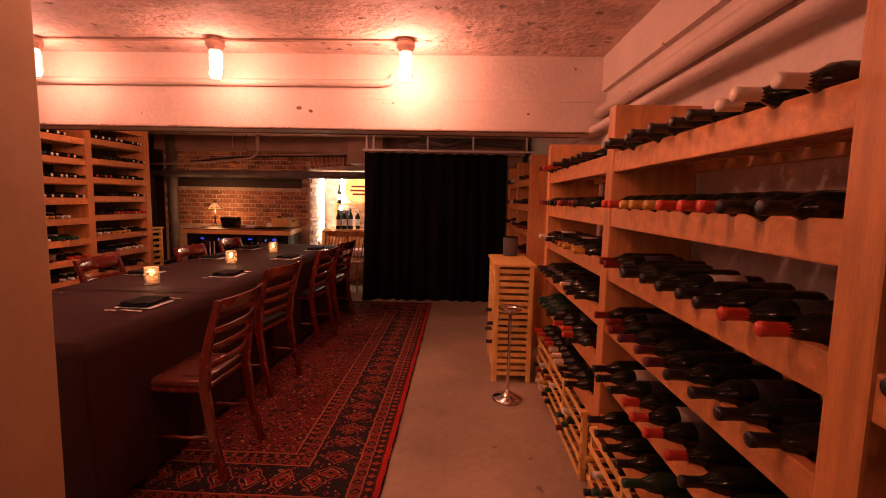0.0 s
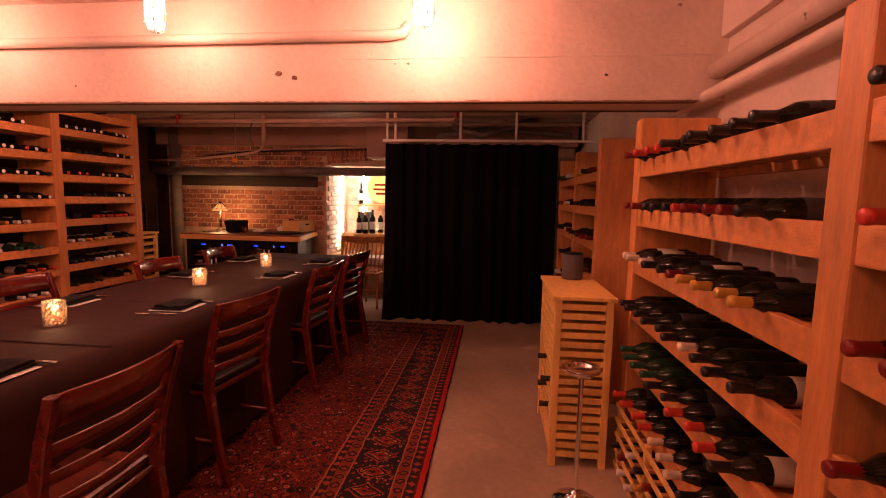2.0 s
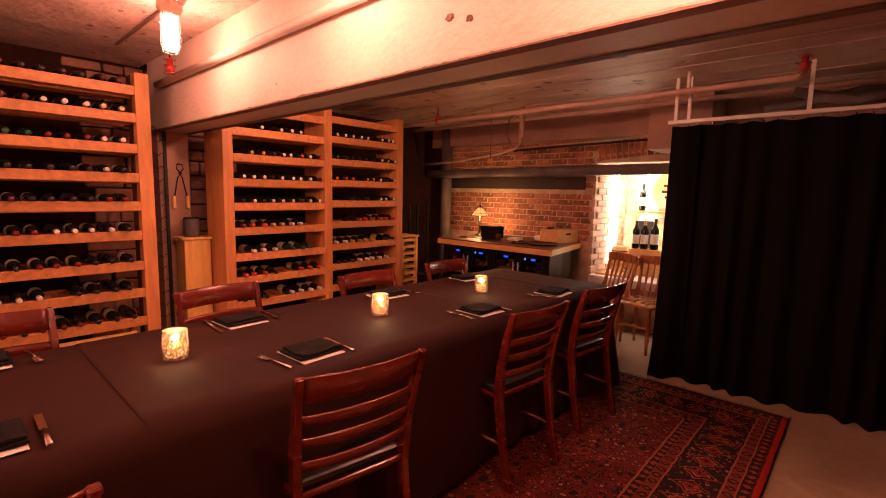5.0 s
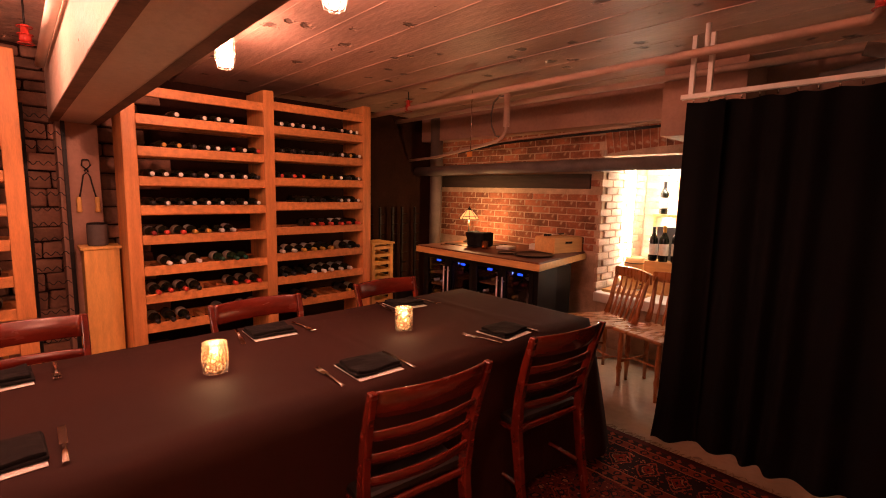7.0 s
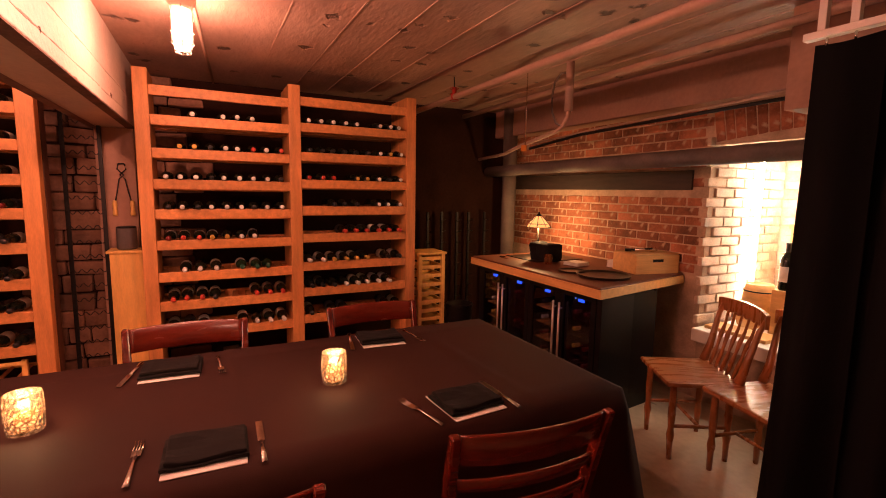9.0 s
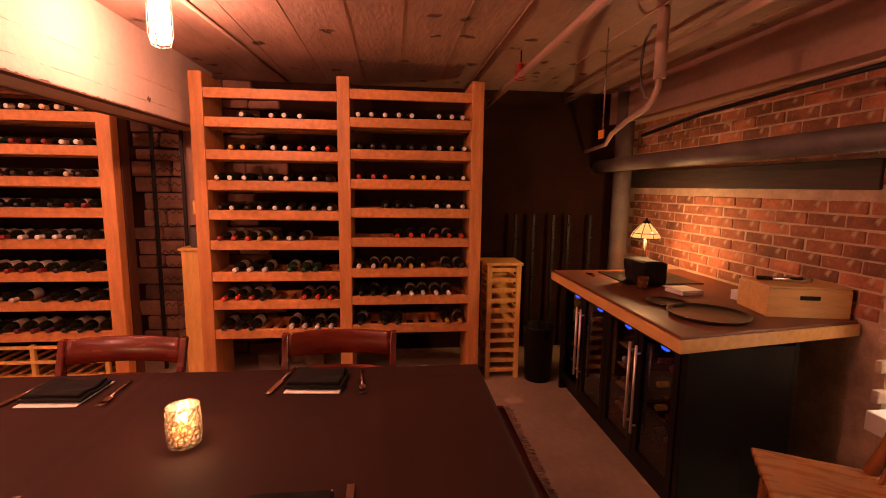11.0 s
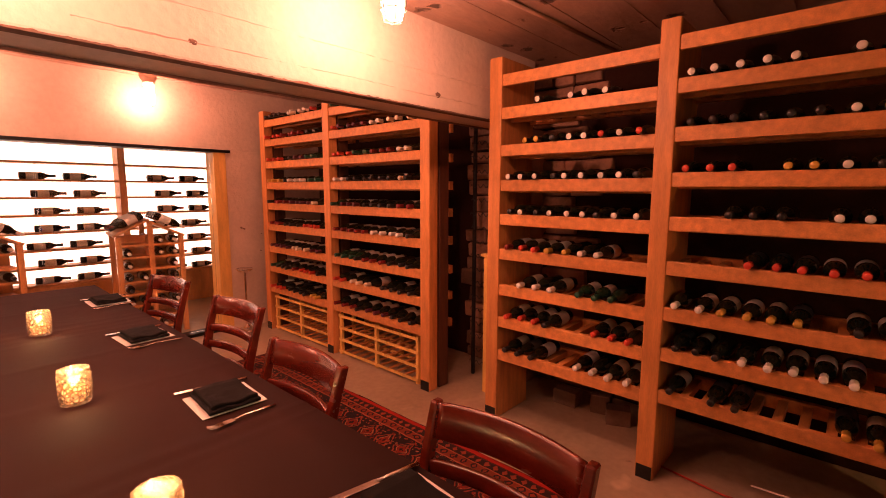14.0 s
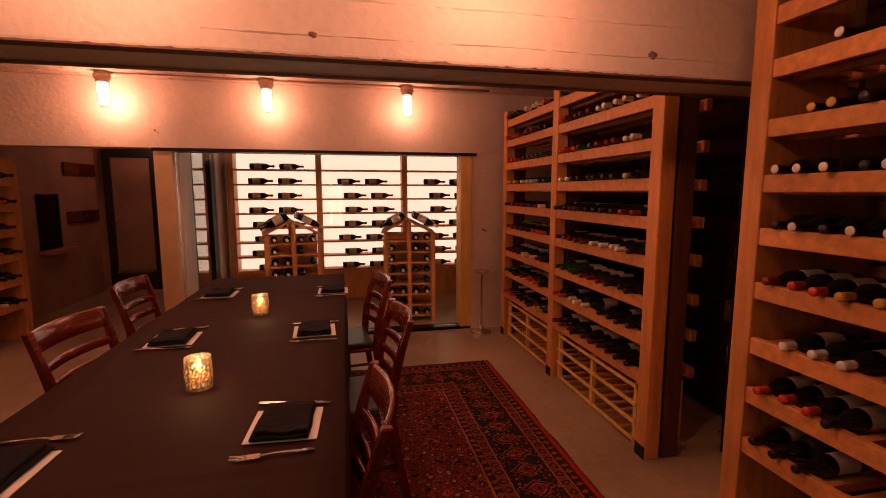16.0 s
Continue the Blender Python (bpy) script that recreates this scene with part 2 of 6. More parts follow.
M_BOTTLE = mat("dark_bottle_glass", (0.010, 0.012, 0.007), 0.09, vary=0.3, bump=0.0, spec=0.6)
M_BOTTLE2 = mat("green_bottle_glass", (0.014, 0.035, 0.016), 0.09, vary=0.3, bump=0.0, spec=0.6)
CAPS = [mat("foil_" + n, c, 0.38, vary=0.15, scale=20, bump=0.05) for n, c in (
    ("dark_red", (0.20, 0.014, 0.012)), ("red", (0.60, 0.055, 0.028)), ("black", (0.02, 0.018, 0.018)), ("cream", (0.78, 0.66, 0.48)),
    ("gold", (0.62, 0.36, 0.06)), ("white", (0.82, 0.77, 0.70)), ("green", (0.02, 0.09, 0.05)), ("plum", (0.11, 0.02, 0.035)))]
LABELS = [mat("label_" + n, c, 0.6, vary=0.12, scale=30, bump=0.02) for n, c in (("cream", (0.62, 0.53, 0.39)), ("white", (0.74, 0.69, 0.62)), ("dark", (0.05, 0.042, 0.04)))]
M_GLASS = glass("clear_pane", (1, 1, 1), 0.0)
M_BACKLIT = glow("backlit_panel", (1.0, 0.70, 0.56), 2.2)

# ---------------------------------------------------------------- mesh helpers


def cube(bm, x0, x1, y0, y1, z0, z1, bevel=0.0, m=None):
    g = bmesh.ops.create_cube(bm, size=1.0)
    vs = g["verts"]
    for v in vs:
        v.co = Vector((x0 + (v.co.x + 0.5) * (x1 - x0), y0 + (v.co.y + 0.5) * (y1 - y0), z0 + (v.co.z + 0.5) * (z1 - z0)))
    if m is not None:
        bmesh.ops.transform(bm, matrix=m, verts=vs)
    if bevel:
        es = {e for v in vs for e in v.link_edges}
        bmesh.ops.bevel(bm, geom=list(es), offset=bevel, segments=2, affect="EDGES", profile=0.6)
    return bm


def lathe(bm, profile, seg=16, m=None):
    """Turns (radius, height) pairs about z."""
    rings = []
    for r, z in profile:
        if r < 1e-5:
            rings.append([bm.verts.new((0, 0, z))])
        else:
            rings.append([bm.verts.new((r * math.cos(2 * math.pi * i / seg), r * math.sin(2 * math.pi * i / seg), z)) for i in range(seg)])
    for a, b in zip(rings, rings[1:]):
        for i in range(seg):
            j = (i + 1) % seg
            if len(a) == 1 and len(b) == 1:
                continue
            if len(a) == 1:
                f = bm.faces.new((a[0], b[j], b[i]))
            elif len(b) == 1:
                f = bm.faces.new((a[i], a[j], b[0]))
            else:
                f = bm.faces.new((a[i], a[j], b[j], b[i]))
            f.smooth = True
    if m is not None:
        bmesh.ops.transform(bm, matrix=m, verts=[v for r in rings for v in r])
    return bm


def tube(bm, pts, r, seg=8, flat=1.0):
    """A round bar through the points, with closed ends; r may be a list."""
    pts = [Vector(p) for p in pts]
    rs = r if isinstance(r, (list, tuple)) else [r] * len(pts)
    rings = []
    up = Vector((0, 0, 1))
    for i, p in enumerate(pts):
        d = (pts[min(i + 1, len(pts) - 1)] - pts[max(i - 1, 0)]).normalized()
        a = d.cross(up)
        if a.length < 0.05:
            a = d.cross(Vector((1, 0, 0)))
        a.normalize()
        b = a.cross(d)
        rings.append([bm.verts.new(p + (a * math.cos(2 * math.pi * k / seg) + b * math.sin(2 * math.pi * k / seg) * flat) * rs[i]) for k in range(seg)])
    for a, b in zip(rings, rings[1:]):
        for k in range(seg):
            f = bm.faces.new((a[k], a[(k + 1) % seg], b[(k + 1) % seg], b[k]))
            f.smooth = True
    bm.faces.new(rings[0])
    bm.faces.new(rings[-1])
    return bm


def mesh_of(name, bm, material):
    bmesh.ops.recalc_face_normals(bm, faces=bm.faces)
    me = bpy.data.meshes.new(name)
    bm.to_mesh(me)
    bm.free()
    me.materials.append(material)
    return me


def part(name, bm, material, parent=None, label="", m=None):
    ob = new(name, mesh_of(name, bm, material))
    if parent is not None:
        ob.parent = parent
    if m is not None:
        ob.matrix_basis = m
    if label:
        tagged(ob, label)
    return ob


def thing(name, label, category, m=None, group="", kind=""):
    ob = new(name)
    ob.empty_display_size = 0.05
    if m is not None:
        ob.matrix_basis = m
    return tagged(ob, label, category, group, kind)


def box_part(name, ext, material, parent=None, bevel=0.0, label=""):
    return part(name, cube(bmesh.new(), *ext, bevel=bevel), material, parent, label)


def structure(name, ext, material, label, category, bevel=0.0):
    return tagged(box_part(name, ext, material, None, bevel), label, category, kind="structure")


# ---------------------------------------------------------------- the large structure
structure("floor", (-4.2, 2.2, -3.2, 10.2, -0.12, 0.0), M_FLOOR, "worn grey concrete floor with stains and scuffs", "floor")
structure("ceiling_south", (-4.2, 2.2, -3.2, BEAM0, CEIL, CEIL + 0.15), M_CEIL, "rough painted concrete ceiling over the dining side", "ceiling")

# board-marked ceiling behind the beam, one mesh
bm = bmesh.new()
y = BEAM1 - 0.02
while y < 10.2:
    w = random.uniform(0.24, 0.32)
    cube(bm, -4.2, 2.2, y, y + w + 0.001, CEIL_N + random.uniform(-0.002, 0.002), CEIL_N + 0.1)
    cube(bm, -4.2, 2.2, y - 0.003, y + 0.003, CEIL_N - 0.0035, CEIL_N + 0.05)
    y += w
cube(bm, -4.2, 2.2, BEAM1 - 0.02, 10.2, CEIL_N + 0.012, CEIL_N + 0.16)
tagged(part("ceiling_north", bm, M_BOARD), "dark board-marked concrete ceiling", "ceiling", kind="structure")

structure("beam", (-3.75, 2.0, BEAM0, BEAM1, BEAMZ, CEIL + 0.1), M_PAINT, "thick painted concrete beam with chips and holes", "beam", 0.012)
structure("wall_west", (-4.2, -3.95, -3.2, 10.2, 0, CEIL), M_DARKWALL, "old rubble stone basement wall, coloured dark for its shade", "wall")
structure("wall_east", (1.82, 2.3, 1.0, 10.2, 0, CEIL), M_PAINT, "painted concrete wall behind the wine racks", "wall")
structure("wall_hall_east", (1.82, 2.3, -3.2, 1.0, 0, CEIL), M_PLASTER, "dull brown plaster wall of the hall", "wall")
structure("wall_south", (-4.2, 2.2, -3.2, -3.0, 0, CEIL), M_PLASTER, "plain dull plaster wall closing the hall", "wall")
structure("wall_lintel", (-3.95, 1.818, 1.0, 1.17, 1.81, CEIL), M_PAINT, "painted wall above the glazed wine room", "wall", 0.004)
structure("wall_south_west", (-3.95, -2.885, 1.0, 1.17, 0, 1.81), M_PAINT, "painted wall beside the glazed wine room", "wall")
structure("trim_hall", (-0.135, 0.012, 1.002, 1.173, 0, 1.808), M_OCHRE, "ochre painted jamb between hall and wine room", "trim", 0.004)
structure("ledge", (1.78, 1.82, 1.172, 3.85, 2.15, CEIL), M_PAINT, "painted concrete ledge along the top of the wall", "ledge", 0.004)
structure("wall_hall_inner", (-0.14, -0.06, 0.67, 1.0, 0, CEIL), M_PAINT, "painted wall between hall and wine room", "wall")
structure("wall_wine_room", (-4.0, 0.3, -0.90, -0.74, 0, CEIL), M_PLASTER, "wall behind the backlit wine shelves", "wall")
structure("wall_hall_end", (-0.06, 1.82, -1.95, -1.75, 0, CEIL), M_PLASTER, "dim plaster wall at the end of the hall", "wall")
structure("trim_opening", (-2.93, 0.02, 0.98, 1.19, 1.785, 1.812), M_BLACK, "black steel head frame over the glazed opening", "frame")
structure("trim_sill", (-2.885, -0.136, 1.02, 1.16, 0.0, 0.03), M_BLACK, "black steel sill of the glazed opening", "sill")
structure("trim_jamb", (-2.885, -2.77, 0.99, 1.18, 0.03, 1.785), M_PINE, "pale wooden side jamb of the glazed opening", "frame", 0.004)

# north wall with the niche opening
NY = 7.65
NX0, NX1, NZ0, NZ1 = -1.60, 0.55, 0.42, 1.78
for name, ext in (("wall_north", (-4.0, NX0, NY, NY + 0.25, 0, CEIL)), ("wall_north_east", (NX1, 1.74, NY, NY + 0.25, 0, CEIL)),
                  ("wall_north_low", (NX0, NX1, NY, NY + 0.25, 0, NZ0)), ("wall_north_top", (NX0, NX1, NY, NY + 0.25, NZ1, CEIL))):
    structure(name, ext, M_MORTAR, "old brick basement wall", "wall")
structure("niche_back", (NX0 - 0.2, NX1 + 0.2, 8.55, 8.75, 0, CEIL), M_BRICKLIT, "brick at the back of the niche, coloured pale for the bright light", "wall")
structure("niche_side", (NX0 - 0.2, NX0, NY + 0.25, 8.55, 0, CEIL), M_BRICKLIT, "brick side of the niche, coloured pale for the bright light", "wall")
structure("niche_side_east", (NX1, NX1 + 0.2, NY + 0.25, 8.55, 0, CEIL), M_BRICKLIT, "brick side of the niche, coloured pale for the bright light", "wall")
structure("niche_sill", (NX0, NX1, NY + 0.25, 8.55, 0.0, 0.44), M_WPAINT, "pale stone ledge in the niche", "sill")
structure("niche_top", (NX0, NX1, NY + 0.25, 8.55, 1.86, CEIL), M_PLASTER, "plaster head of the niche", "ceiling")
structure("wall_upper_band", (-4.0, 1.74, NY - 0.22, NY, 2.03, CEIL), M_PLASTER, "painted concrete band over the brick wall", "beam", 0.004)
structure("lintel", (-3.9, -1.72, NY - 0.02, NY, 1.48, 1.62), mat("charred_timber", (0.05, 0.03, 0.022), 0.8, vary=0.4, stretch=(1, 6, 6), bump=0.5), "dark old timber set in the brick wall", "lintel", 0.006)
bulb("niche_lamp", (-0.85, 8.28, 1.77), 13, (1.0, 0.76, 0.56), 0.06)
strip_light("niche_strip", (-0.85, 7.95, 1.82), 48, 1.1, 0.05, 14, (1.0, 0.80, 0.64))

# ---------------------------------------------------------------- caged lamps


def jar_lamp(x, y, z, top):
    t = thing("caged_lamp", "lit glass jar lamp in a wire cage on the ceiling", "lamp", pose(x, y, z), "caged ceiling lamps")
    if top > z:
        part("mount", lathe(bmesh.new(), [(0, 0.0), (0.05, 0.0), (0.05, top - z), (0, top - z)], 16), M_PIPEP, t)
    part("base", lathe(bmesh.new(), [(0, 0), (0.062, 0), (0.062, -0.028), (0.048, -0.05), (0.048, -0.062), (0, -0.062)], 20), M_PIPEP, t, "painted metal lamp base")
    j = part("jar", lathe(bmesh.new(), [(0.036, -0.062), (0.041, -0.075), (0.041, -0.215), (0.032, -0.238), (0.0, -0.246)], 18), M_JAR, t, "glowing ribbed glass jar")
    j.visible_shadow = False
    for k in range(6):
        a = math.pi / 3 * k
        c, s = math.cos(a), math.sin(a)
        w = part("cage_wire", tube(bmesh.new(), [(0.047 * c, 0.047 * s, -0.05), (0.049 * c, 0.049 * s, -0.2), (0.036 * c, 0.036 * s, -0.25), (0.006 * c, 0.006 * s, -0.258)], 0.0022, 5), M_CAGE, t)
        w.visible_shadow = False
    for hz in (-0.10, -0.16, -0.21):
        w = part("cage_ring", tube(bmesh.new(), [(0.049 * math.cos(a), 0.049 * math.sin(a), hz) for a in [2 * math.pi * i / 16 for i in range(17)]], 0.002, 4), M_CAGE, t)
        w.visible_shadow = False
    return t


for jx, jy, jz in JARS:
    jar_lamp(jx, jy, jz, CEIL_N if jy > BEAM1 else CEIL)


def pipe(name, pts, r, material, label, category="pipe", seg=10):
    t = thing(name, label, category)
    part("tube", tube(bmesh.new(), pts, r, seg), material, t)
    return t


for pts in (((0.386, 3.53, CEIL - 0.012), (-3.3, 3.55, CEIL - 0.012)), ((0.28, 1.35, CEIL - 0.012), (-3.0, 1.35, CEIL - 0.012)), ((-2.10, 4.55, CEIL_N - 0.012), (-3.9, 4.66, CEIL_N - 0.012))):
    pipe("conduit", pts, 0.010, M_PIPEP, "thin painted conduit feeding the ceiling lamps", "conduit", 8)
pipe("beam_pipe", [(-3.4, BEAM0 - 0.036, 2.172), (0.17, BEAM0 - 0.036, 2.182), (0.24, BEAM0 - 0.034, 2.192), (0.262, BEAM0 - 0.026, 2.235)], 0.026, M_PAINT, "painted pipe running along the beam face")
pipe("wall_pipe", [(1.735, 1.03, 1.90), (1.735, 4.15, 1.875), (1.70, 4.3, 1.86)], 0.03, M_PAINT, "painted pipe along the wall above the racks")
pipe("wall_conduit", [(1.77, 1.03, 2.03), (1.77, BEAM0, 2.0)], 0.042, M_PAINT, "thick painted pipe along the wall above the racks")
pipe("sprinkler_pipe", [(-3.9, 6.29, 2.15), (0.28, 6.27, 2.165), (0.31, 6.27, 2.19), (0.31, 6.27, 2.29)], 0.022, M_PIPEP, "painted sprinkler pipe below the ceiling")
pipe("drain_pipe", [(-3.9, 7.32, 1.66), (-3.4, 7.32, 1.665), (-3.3, 7.34, 1.67), (0.9, 7.42, 1.70)], 0.055, M_PIPE, "thick grey drain pipe along the brick wall", seg=14)
pipe("stack_pipe", [(-3.69, 7.45, 0.0), (-3.69, 7.45, CEIL_N)], 0.075, M_PIPE, "vertical grey iron stack pipe", seg=16)
pipe("ceiling_pipe", [(-3.9, 7.0, 2.22), (1.7, 6.95, 2.23)], 0.022, M_PIPEP, "painted pipe below the ceiling")

# ---------------------------------------------------------------- bottles
BODY_P = [(0, 0.006), (0.026, 0.0), (0.035, 0.003), (0.037, 0.012), (0.037, 0.182), (0.034, 0.200), (0.022, 0.222), (0.0155, 0.238), (0.0142, 0.252)]
CAP_P = [(0.0142, 0.236), (0.0150, 0.238), (0.0146, 0.284), (0.0158, 0.286), (0.0158, 0.297), (0.013, 0.3005), (0, 0.3005)]
LAB_P = [(0.0374, 0.055), (0.0376, 0.056), (0.0376, 0.150), (0.0374, 0.151)]
BODY_ME = [mesh_of("wine_bottle", lathe(bmesh.new(), BODY_P, 14), m) for m in (M_BOTTLE, M_BOTTLE2)]
CAP_ME = [mesh_of("capsule", lathe(bmesh.new(), CAP_P, 12), m) for m in CAPS]
CAP_END = []    # dark sleeve with a coloured end
for m_ in CAPS:
    me_ = mesh_of("capsule", lathe(bmesh.new(), CAP_P, 12), CAPS[2])
    me_.materials.append(m_)
    for p_ in me_.polygons:
        if p_.center.z > 0.298:
            p_.material_index = 1
    CAP_END.append(me_)
LAB_ME = [mesh_of("label", lathe(bmesh.new(), LAB_P, 14), m) for m in LABELS]
CAP_NAME = ["dark red", "red", "black", "cream", "gold", "white", "green", "plum"]


def bottle(m, cap, lab, group, where="lying on a wooden rack", sleeve=False):
    b = new("wine_bottle", BODY_ME[1 if cap == 6 else 0])
    b.matrix_basis = m
    tagged(b, "dark wine bottle with %s capsule %s" % (("black %s-ended" if sleeve else "%s") % CAP_NAME[cap], where), "bottle", group)
    for me in ((CAP_END if sleeve else CAP_ME)[cap],) + ((LAB_ME[lab],) if lab >= 0 else ()):
        o = new(me.name.split(".")[0], me)
        o.parent = b
    return b


STUFF = []    # bottles too many to be things of their own: pose, capsule, label


def run_of(n, rnd, fill):
    """Which capsules stand along one shelf: runs of alike bottles with gaps."""
    out = []
    while len(out) < n:
        k = rnd.choice((1, 2, 3, 3, 4))
        if rnd.random() > fill:
            out += [-1] * min(k, 2)
        else:
            out += [rnd.choice((0, 0, 1, 2, 2, 2, 3, 5, 5, 4, 6, 7))] * k
    return out[:n]


# ---------------------------------------------------------------- wine racks


def wine_rack(m, bays, rails, top, depth, label, group, seed, stuff=False, skip_top=False, fill=0.85, post=0.09, pitch=0.098, rail_h=0.066, split=False, reach=0.0, seqs=None, steps=(0.0, 0.0, 0.0)):
    """A slatted rack. Local x runs along the front, -y is outward, bays are (x0, x1) clear widths."""
    rnd = random.Random(seed)
    t = thing("wine_rack", label, "wine rack", m)
    ends = sorted({round(b[0] - post, 4) for b in bays} | {round(bays[-1][1], 4)})
    for e in ends:
        bm = bmesh.new()
        cube(bm, e, e + post, 0, 0.085 if split else depth, 0, top, 0.007)
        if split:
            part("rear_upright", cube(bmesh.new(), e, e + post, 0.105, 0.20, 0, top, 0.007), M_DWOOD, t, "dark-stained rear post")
        p = part("upright", bm, M_WOODV, t)
        bm = bmesh.new()
        cube(bm, e + 0.005, e + post - 0.005, -0.004, 0.0, 0.0, 0.07, 0.001)
        part("foot_bracket", bm, M_BLACKM, p, "black steel foot bracket")
    for bi, (b0, b1) in enumerate(bays):
        for i, z in enumerate(r + steps[bi] for r in rails):
            bm = bmesh.new()
            cube(bm, b0, b1, 0.006, 0.038, z - rail_h, z, 0.005)
            r = part("rail", bm, M_WOOD, t)
            if skip_top and i == 0:
                continue
            n = int((b1 - b0 - 0.02) / pitch)
            x0 = (b0 + b1 - (n - 1) * pitch) / 2
            bm = bmesh.new()
            for k in range(n + 1):
                xs = x0 + (k - 0.5) * pitch
                cube(bm, max(b0, xs - 0.018), min(b1, xs + 0.018), 0.04, depth - 0.04, z - 0.052, z - 0.018)
            cube(bm, b0, b1, depth - 0.042, depth - 0.01, z - rail_h, z - 0.005)
            cube(bm, b0, b1, 0.10, 0.13, z - 0.075, z - 0.053)
            part("shelf", bm, M_WOOD, t)
            for k, cap in enumerate(run_of(n, rnd, fill) if not seqs else ["dRkcgwnp".find(ch) for ch in seqs[bi][i - (1 if skip_top else 0)]][:n]):
                if cap < 0:
                    continue
                bx = x0 + k * pitch + rnd.uniform(-0.006, 0.006)
                out = rnd.uniform(0.02, 0.055) + reach - (0.02 if skip_top else 0)
                mm = m @ Matrix.Translation((bx, -out + 0.30, z + 0.0165)) @ Euler((radians(90), 0, rnd.uniform(-0.02, 0.02))).to_matrix().to_4x4() @ Euler((0, 0, rnd.uniform(0, 6))).to_matrix().to_4x4()
                lab = rnd.choice((0, 0, 1, 2, -1) if not reach else (0, 2, -1, -1, -1))
                if stuff:
                    STUFF.append((mm, cap, lab))
                else:
                    high = skip_top and i < 5
                    bottle(mm, cap, -1 if high else lab, group, sleeve=high and cap != 2)
    return t


# capsules along each shelf: d dark red, R red, k black, c cream, g gold, w white, n green, p plum, - empty
TALL = [["--w-www--", "-ggkwwRwR", "wwwkwwwwk", "kwkwwwkww", "dRRggww--", "-www-nnn-", "RRRk--RRR", "kkk--wwww"],
        ["wwwww-www", "kkkkkkwgw", "RRR-ggwkw", "--kkk-www", "---RRRRRR", "wwgggg-kk", "kkkwwwww-", "k-kk---gg"]]
AISLE = [["dRRRkkkkkk", "ddkkkRdddk", "ccckkdgggg", "kkkkkkckkk", "nnnnkkRRRk", "RRRRccckkk"],
         ["kkkkkkkcccc", "RRgggRRRkkk", "ddkkkkkkRRk", "dddpppkkkkk", "kkkRRRRkkkk", "kkkkncRkkkk"],
         ["kkk", "RRk", "kkd", "Rkk", "kkk", "ckk"]]
WEST_RAILS = [2.098, 1.912, 1.70, 1.498, 1.298, 1.09, 0.871, 0.671, 0.46]
EAST_RAILS = [1.56, 1.325, 1.09, 0.86, 0.63, 0.40]
wine_rack(pose(-3.15, 0, 0, 0, 0, 90), [(4.27, 5.13), (5.214, 6.05)], WEST_RAILS, 2.19, 0.36, "tall reddish wooden wine rack with half-empty lower shelves", "bottles on the tall rack", 3, skip_top=True, post=0.085, pitch=0.0905, seqs=TALL, steps=(-0.008, 0.014))
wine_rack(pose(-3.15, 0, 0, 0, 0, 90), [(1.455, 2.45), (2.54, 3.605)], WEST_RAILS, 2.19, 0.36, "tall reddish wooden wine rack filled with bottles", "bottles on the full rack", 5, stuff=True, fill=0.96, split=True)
# racks along the east wall; local x runs towards -y
wine_rack(pose(1.415, 3.849, 0, 0, 0, -90), [(0.09, 1.383), (1.473, 2.685), (2.775, 3.22)], EAST_RAILS, 1.76, 0.36, "reddish wooden wine rack with bottles neck outward", "bottles on the aisle rack", 8, pitch=0.113, seqs=AISLE, reach=0.035, rail_h=0.082)
wine_rack(pose(1.39, 6.36, 0, 0, 0, -90), [(0.09, 0.90), (0.99, 1.77)], EAST_RAILS, 1.76, 0.36, "reddish wooden wine rack beside the black curtain", "bottles on the far rack", 9, stuff=True, fill=0.85)

# ---------------------------------------------------------------- dining table
TX0, TX1, TY0, TY1, TZ = -1.60, -0.65, 2.00, 5.83, 0.774
tbl = thing("dining_table", "long dining table under dark cloths", "table", pose(0, 0, 0))
box_part("tabletop", (TX0 + 0.01, TX1 - 0.01, TY0 + 0.01, TY1 - 0.01, TZ - 0.035, TZ - 0.006), M_OAK, tbl)
for lx in (TX0 + 0.12, TX1 - 0.18):
    for ly in (TY0 + 0.2, 3.5, 4.3, TY1 - 0.26):
        box_part("leg", (lx, lx + 0.06, ly, ly + 0.06, 0.0125, TZ - 0.035), M_BLACK, tbl, 0.004)


